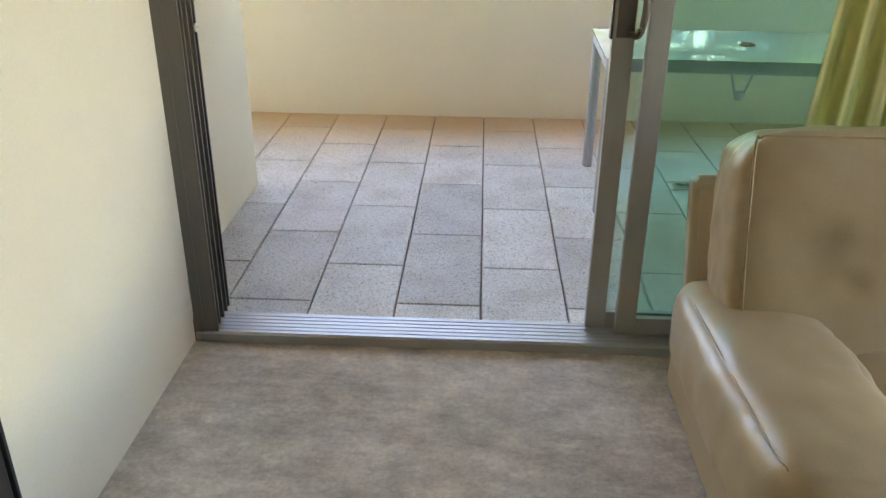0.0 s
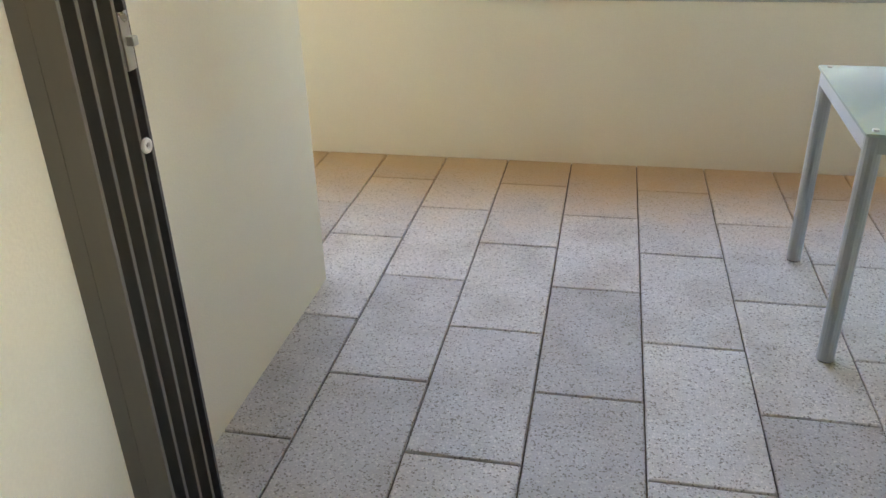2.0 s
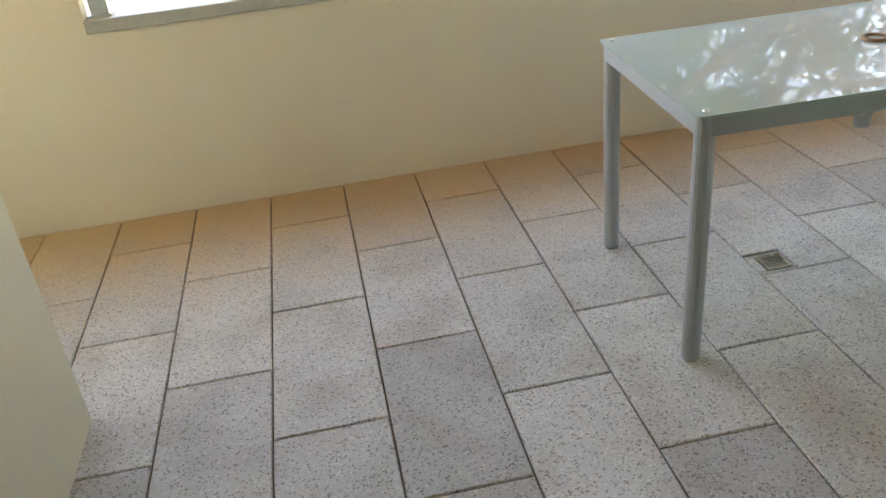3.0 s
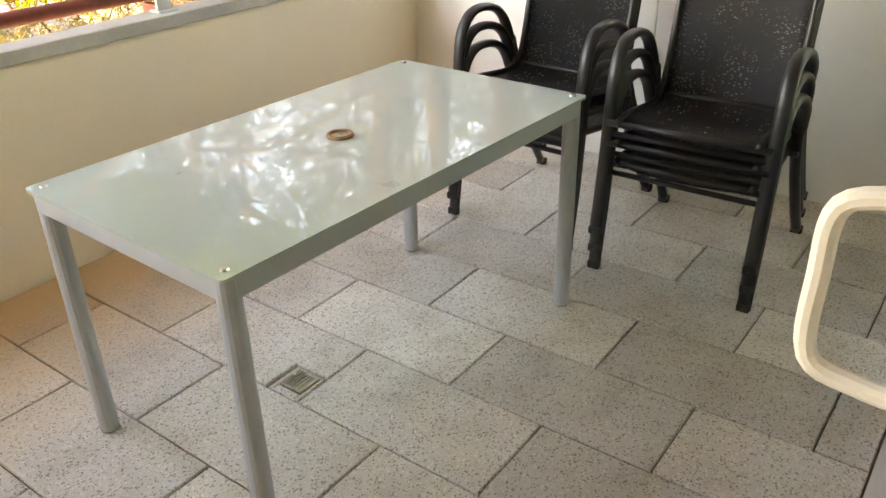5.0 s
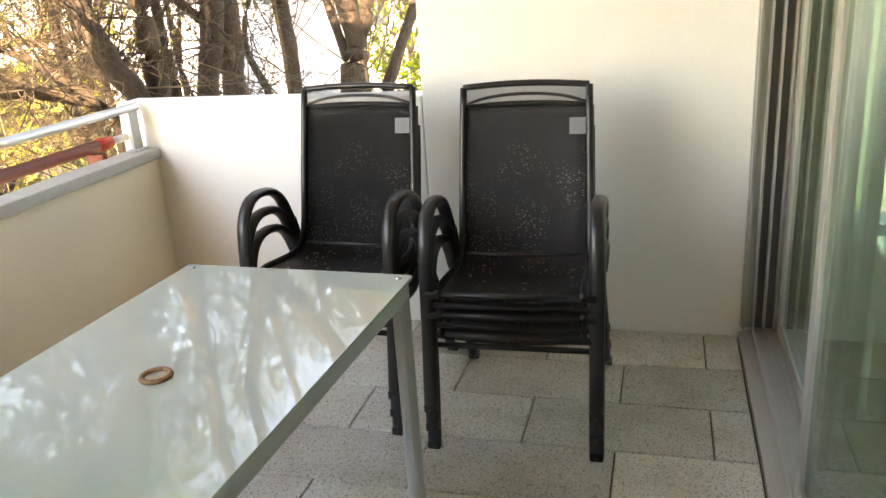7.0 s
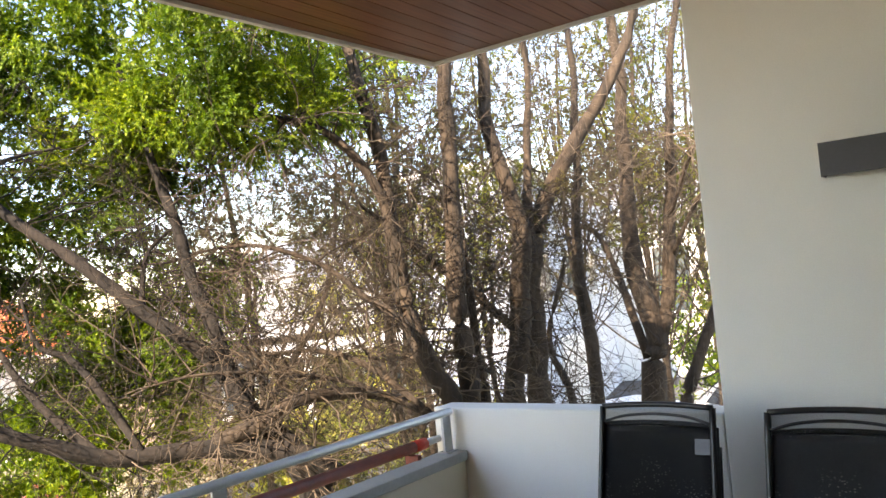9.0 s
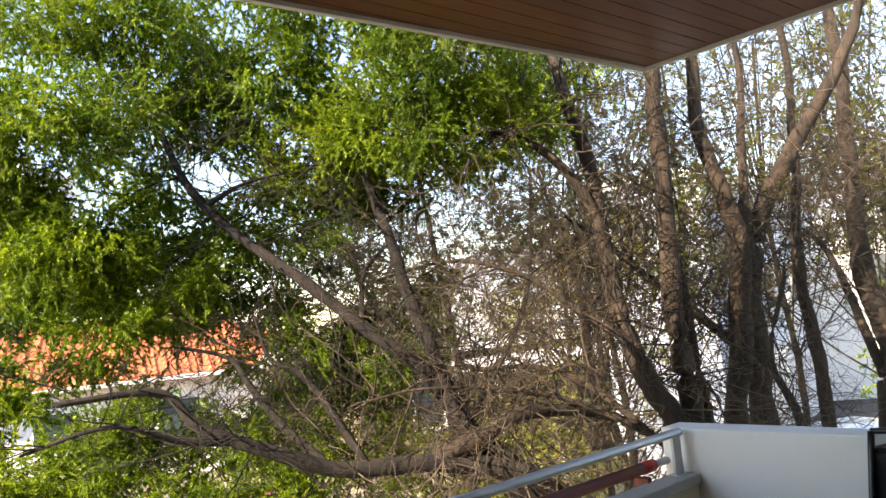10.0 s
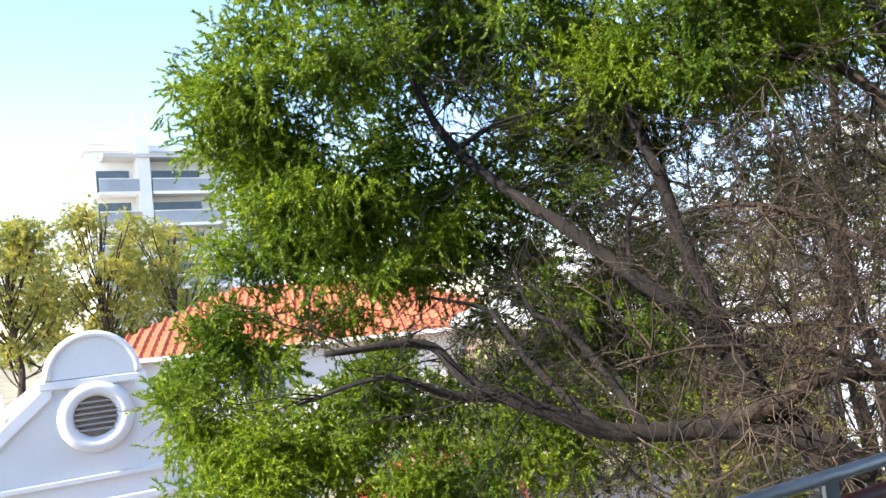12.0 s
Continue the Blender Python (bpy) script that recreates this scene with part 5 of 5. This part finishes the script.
clump_tree("grey_barked_tree", "tall straight grey-brown tree trunk with bare twigs", (3.9, 5.6, -2.2), [
    ([(3.9, 5.6, G), (3.8, 5.5, -0.2), (3.82, 5.53, 0.86), (3.92, 5.62, 1.41), (3.99, 5.66, 2.11), (4.1, 5.69, 3.14), (4.1, 5.7, 4.2), (4.2, 5.8, 5.6)], 0.085, 0.03),
    ([(3.95, 5.6, 0.2), (4.03, 5.57, 0.83), (4.12, 5.65, 1.26), (4.2, 5.73, 1.88), (4.35, 5.9, 2.6)], 0.045, 0.015)], 22, 26)
clump_tree("grey_barked_tree", "forked grey-brown tree trunk with bare twigs", (4.7, 5.7, -2.2), [
    ([(4.7, 5.7, G), (4.55, 5.65, -0.2), (4.53, 5.65, 0.76), (4.59, 5.62, 1.2), (4.65, 5.55, 1.86), (4.6, 5.58, 2.17), (4.58, 5.68, 2.61), (4.58, 5.69, 3.04), (4.5, 5.7, 3.8), (4.4, 5.8, 5.4)], 0.095, 0.025),
    ([(4.78, 5.66, 0.95), (4.72, 5.59, 1.11), (4.5, 5.79, 1.45), (4.23, 6.0, 1.77), (4.03, 6.08, 1.95), (3.7, 6.2, 2.2)], 0.042, 0.012)], 23, 26)
clump_tree("grey_barked_tree", "thick forked grey-brown tree trunk with bare twigs", (4.95, 5.7, -2.2), [
    ([(4.95, 5.7, G), (4.88, 5.64, -0.2), (4.87, 5.64, 0.7), (4.91, 5.67, 1.17), (4.94, 5.64, 1.75), (5.07, 5.55, 2.2), (5.24, 5.26, 2.71), (5.4, 4.95, 3.3), (5.7, 4.5, 4.8)], 0.11, 0.03),
    ([(4.93, 5.64, 1.5), (4.85, 5.6, 2.0), (4.95, 5.6, 2.6), (5.05, 5.6, 3.2), (5.0, 5.7, 4.6)], 0.045, 0.015),
    ([(5.1, 5.62, 0.0), (5.33, 5.63, 0.65), (5.31, 5.77, 1.09), (5.5, 5.67, 1.74)], 0.04, 0.015)], 24, 15,
    0.7, ((5.9, 6.2, 2.7, 0.35), (5.3, 6.6, 3.1, 0.4), (5.2, 6.4, 3.9, 0.5), (6.2, 6.6, 3.5, 0.4)), LEAFYELLOW, 260)
clump_tree("grey_barked_tree", "slim grey-brown tree trunk with bare twigs", (5.7, 5.6, -2.2), [
    ([(5.7, 5.6, G), (5.68, 5.58, 0.59), (5.73, 5.63, 1.23), (5.72, 5.66, 1.88), (5.78, 5.61, 2.56), (5.85, 5.61, 3.5), (5.9, 5.7, 5.2)], 0.06, 0.02)], 25, 16)
clump_tree("grey_barked_tree", "many-stemmed grey-brown tree with pale dead twigs", (6.2, 5.3, -2.2), [
    ([(6.2, 5.3, G), (6.22, 5.33, 0.5), (6.3, 5.3, 1.02), (6.28, 5.41, 1.71), (6.33, 5.44, 2.35), (6.33, 5.41, 3.4), (6.4, 5.5, 5.2)], 0.12, 0.03),
    ([(6.3, 5.3, 0.95), (6.37, 5.16, 1.45), (6.37, 5.07, 2.3), (6.4, 4.96, 3.3), (6.6, 4.7, 5.0)], 0.07, 0.02),
    ([(6.24, 5.36, 0.85), (6.2, 5.59, 1.73), (6.1, 5.76, 2.04)], 0.04, 0.012),
    ([(6.36, 5.1, 1.7), (6.1, 4.8, 2.05), (5.8, 4.55, 2.25), (5.6, 4.45, 2.45)], 0.022, 0.006),
    ([(6.36, 5.1, 2.0), (6.0, 4.75, 2.45), (5.75, 4.5, 2.6)], 0.018, 0.005),
    ([(5.75, 5.05, -0.2), (5.83, 4.94, 0.52), (5.93, 4.81, 0.91), (6.12, 4.65, 1.4), (6.3, 4.5, 2.0)], 0.06, 0.03)], 26, 17,
    0.85, ((6.9, 5.1, 2.7, 0.45), (7.2, 5.6, 2.1, 0.4), (6.9, 4.7, 3.2, 0.45), (7.3, 5.9, 3.3, 0.5), (7.0, 5.3, 3.9, 0.5), (7.6, 5.0, 1.2, 0.4)), LEAFYELLOW, 600)


for i, (x, y, hgt, lean) in enumerate(((6.6, 8.4, 5.6, 0.4), (9.2, 8.8, 6.0, 0.3), (5.0, 8.6, 5.0, -0.5))):
    clump_tree("grey_barked_tree", "further slim grey-brown tree with bare twigs and sparse leaves", (x, y, -2.2), [
        ([(x, y, G), (x + lean * 0.2, y, -0.3), (x + lean * 0.1, y + 0.1, 1.2), (x + lean * 0.7, y, 2.6), (x + lean, y + 0.1, hgt)], 0.045, 0.015),
        ([(x + lean * 0.1, y + 0.05, 0.6), (x - lean * 1.1, y - 0.3, 1.7), (x - lean * 1.9, y - 0.2, 3.0)], 0.035, 0.012),
        ([(x + lean * 0.12, y + 0.05, 0.9), (x + lean * 1.5, y + 0.4, 1.8), (x + lean * 2.6, y + 0.3, 2.9)], 0.035, 0.012)], 60 + i, 30,
        0.75, ((x + 0.3, y, 3.2, 0.6), (x - 0.5, y + 0.3, 2.4, 0.5), (x + 0.2, y - 0.2, 4.1, 0.7), (x - 0.8, y, 3.6, 0.5), (x + 0.9, y, 2.5, 0.4)), LEAFDRY, 560)


def leafy_tree(name, label, base, height, spread, seed, leafmat, n_balls, ball_r, leaf_len, leaf_w, density, per, trunk_r=0.18, low=0.35):
    rng = np.random.default_rng(seed)
    t = holder(name, *base)
    tagged(t, label, "tree" if height > 3 else "shrub")
    sticks, balls = [], []
    pth = limb(t, "trunk", [(0, 0, -0.05), (0.1 * spread, 0, height * 0.3), (-0.05 * spread, 0.05, height * 0.6), (0.1, 0, height * 0.92)], trunk_r, trunk_r * 0.3, BARK)
    for i in range(n_balls):
        a, f = rng.uniform(0, 6.28), rng.uniform(low, 1.0)
        rad = spread * math.sqrt(rng.random()) * (1.0 - 0.55 * max(0, f - 0.55))
        b = (math.cos(a) * rad, math.sin(a) * rad, height * f)
        balls.append((*b, ball_r * rng.uniform(0.7, 1.3)))
        k = int(len(pth) * min(0.9, f * 0.7))
        q = pth[k]
        mid = (q + Vector(b)) / 2 + Vector((0, 0, -0.1 * spread))
        seq = smooth_path([q, mid, b], 4)
        for u, v in zip(seq, seq[1:]):
            sticks.append((*u, *v, trunk_r * 0.22, trunk_r * 0.16))
    stick_cloud("branchwork", BARK, sticks, t)
    leaf_cloud("crown", leafmat, spray_balls(rng, balls, density, ball_r * 0.6), per, leaf_len, leaf_w, seed, t)


# half-dead trees across the garden
for x, y, h, s, sd in ((8.2, 9.4, 5.0, 1.3, 71), (6.4, 10.4, 4.4, 1.2, 72), (10.0, 11.4, 5.2, 1.5, 73), (4.6, 11.0, 3.6, 1.0, 75)):
    leafy_tree("half_bare_tree", "half-bare brownish tree across the garden", (x, y, -2.2), h, s, sd, (LEAFDRY, LEAFDRY, LEAFOLIVE)[sd % 3], 26, 0.45, 0.07, 0.015, 300, 18, 0.07, 0.25)
for x, y, h, s, sd in ((9.0, 6.3, 7.6, 1.4, 81), (10.8, 8.2, 8.0, 1.8, 82), (7.8, 9.0, 7.4, 1.5, 83), (12.5, 6.8, 8.4, 1.8, 84)):
    leafy_tree("yellowing_tree", "tall sparse tree with yellowing leaves behind the trunks", (x, y, -2.2), h, s, sd, (LEAFDRY, LEAFDRY, LEAFYELLOW)[sd % 3], 26, 0.50, 0.06, 0.017, 330, 16, 0.06, 0.5)
# street trees and shrubs beyond
for x, y, h, s, sd in ((0.6, 40.0, 8.4, 2.1, 31), (4.4, 43.0, 9.2, 2.3, 32), (-3.6, 44.0, 10.0, 2.8, 33), (8.0, 45.0, 8.8, 2.6, 34), (2.4, 46.0, 8.0, 2.4, 35)):
    leafy_tree("gum_tree", "tall olive-green gum tree behind the gabled house", (x, y, -2.2), h, s, sd, LEAFOLIVE, 44, 0.58, 0.16, 0.05, 190, 16)
for x, y, h, s, sd in ((4.2, 22.5, 3.6, 1.6, 41), (8.5, 12.4, 2.2, 1.2, 42), (18.5, 8.6, 3.4, 1.3, 43), (10.8, 5.2, 3.2, 1.0, 44), (5.6, 9.0, 1.6, 1.1, 45), (2.6, 9.4, 1.9, 1.2, 46), (7.6, 16.8, 2.6, 1.6, 47), (20.0, 17.0, 7.0, 3.0, 48), (26.0, 9.0, 8.0, 3.2, 49)):
    leafy_tree("leafy_shrub" if h < 3 else "leafy_tree", "bright green leafy bush beyond the balcony" if h < 3 else "bright green leafy tree beyond the balcony", (x, y, -2.2), h, s, sd, LEAFYELLOW if sd % 3 == 0 else LEAF, 18, 0.42, 0.11, 0.035, 260, 16, 0.06, 0.15)


# ---- balcony pavers, last ----
def paver_mesh(outline, name="paver"):
    """A slab with a chamfered top edge."""
    bm = bmesh.new()
    cx = sum(p[0] for p in outline) / len(outline)
    cy = sum(p[1] for p in outline) / len(outline)
    c = 0.0035
    ring = []
    for z, ins in ((-0.04, 0.0), (-c, 0.0), (0.0, c)):
        ring.append([bm.verts.new((x - math.copysign(ins, x - cx), y - math.copysign(ins, y - cy), z)) for x, y in outline])
    n = len(outline)
    for a, b in zip(ring, ring[1:]):
        for k in range(n):
            bm.faces.new((a[k], a[(k + 1) % n], b[(k + 1) % n], b[k]))
    bm.faces.new(ring[-1])
    me = bpy.data.meshes.new(name)
    bm.normal_update()
    bm.to_mesh(me)
    bm.free()
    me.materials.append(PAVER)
    return me


def lay_pavers():
    rng = random.Random(3)
    P, Y0, gap, shared = 0.303, 3.55, 0.0050, {}
    for i in range(-9, 11):
        x0, x1 = i * P, min((i + 1) * P, 3.046)
        if x1 - x0 < 0.05:
            continue
        if i == 9:
            x1 = 3.046
        y_start = 2.509 if i > -5 else 3.70
        for j in range(-6, 8):
            if (j - i) % 2:
                continue
            a, b = max(Y0 + j * P, y_start), min(Y0 + (j + 2) * P, 5.066)
            if b - a < 0.02:
                continue
            w, d = x1 - x0 - gap, b - a - gap
            cx, cy = (x0 + x1) / 2, (a + b) / 2
            if i == 3 and j == 1:
                out = [(-w / 2 + 0.125, -d / 2), (w / 2, -d / 2), (w / 2, d / 2), (-w / 2, d / 2), (-w / 2, -d / 2 + 0.125), (-w / 2 + 0.125, -d / 2 + 0.125)]
                me = paver_mesh(out)
            else:
                key = (round(w, 3), round(d, 3))
                if key not in shared:
                    shared[key] = paver_mesh([(-w / 2, -d / 2), (w / 2, -d / 2), (w / 2, d / 2), (-w / 2, d / 2)])
                me = shared[key]
            ob = new("paver", me)
            ob.parent = slab
            ob.matrix_basis = pose(cx, cy, rng.uniform(-0.0012, 0.0), rng.uniform(-0.08, 0.08), rng.uniform(-0.12, 0.12), rng.uniform(-0.15, 0.15))
    # the small cut piece round the drain
    for lo, hi in (((0.912, 3.856), (1.03, 3.870)), ((0.912, 3.956), (1.03, 3.970)), ((0.912, 3.871), (0.938, 3.955)), ((1.0225, 3.871), (1.03, 3.955))):
        w, d = hi[0] - lo[0], hi[1] - lo[1]
        ob = new("paver", paver_mesh([(-w / 2, -d / 2), (w / 2, -d / 2), (w / 2, d / 2), (-w / 2, d / 2)]))
        ob.parent = slab
        ob.matrix_basis = pose((lo[0] + hi[0]) / 2, (lo[1] + hi[1]) / 2, -0.002)


lay_pavers()
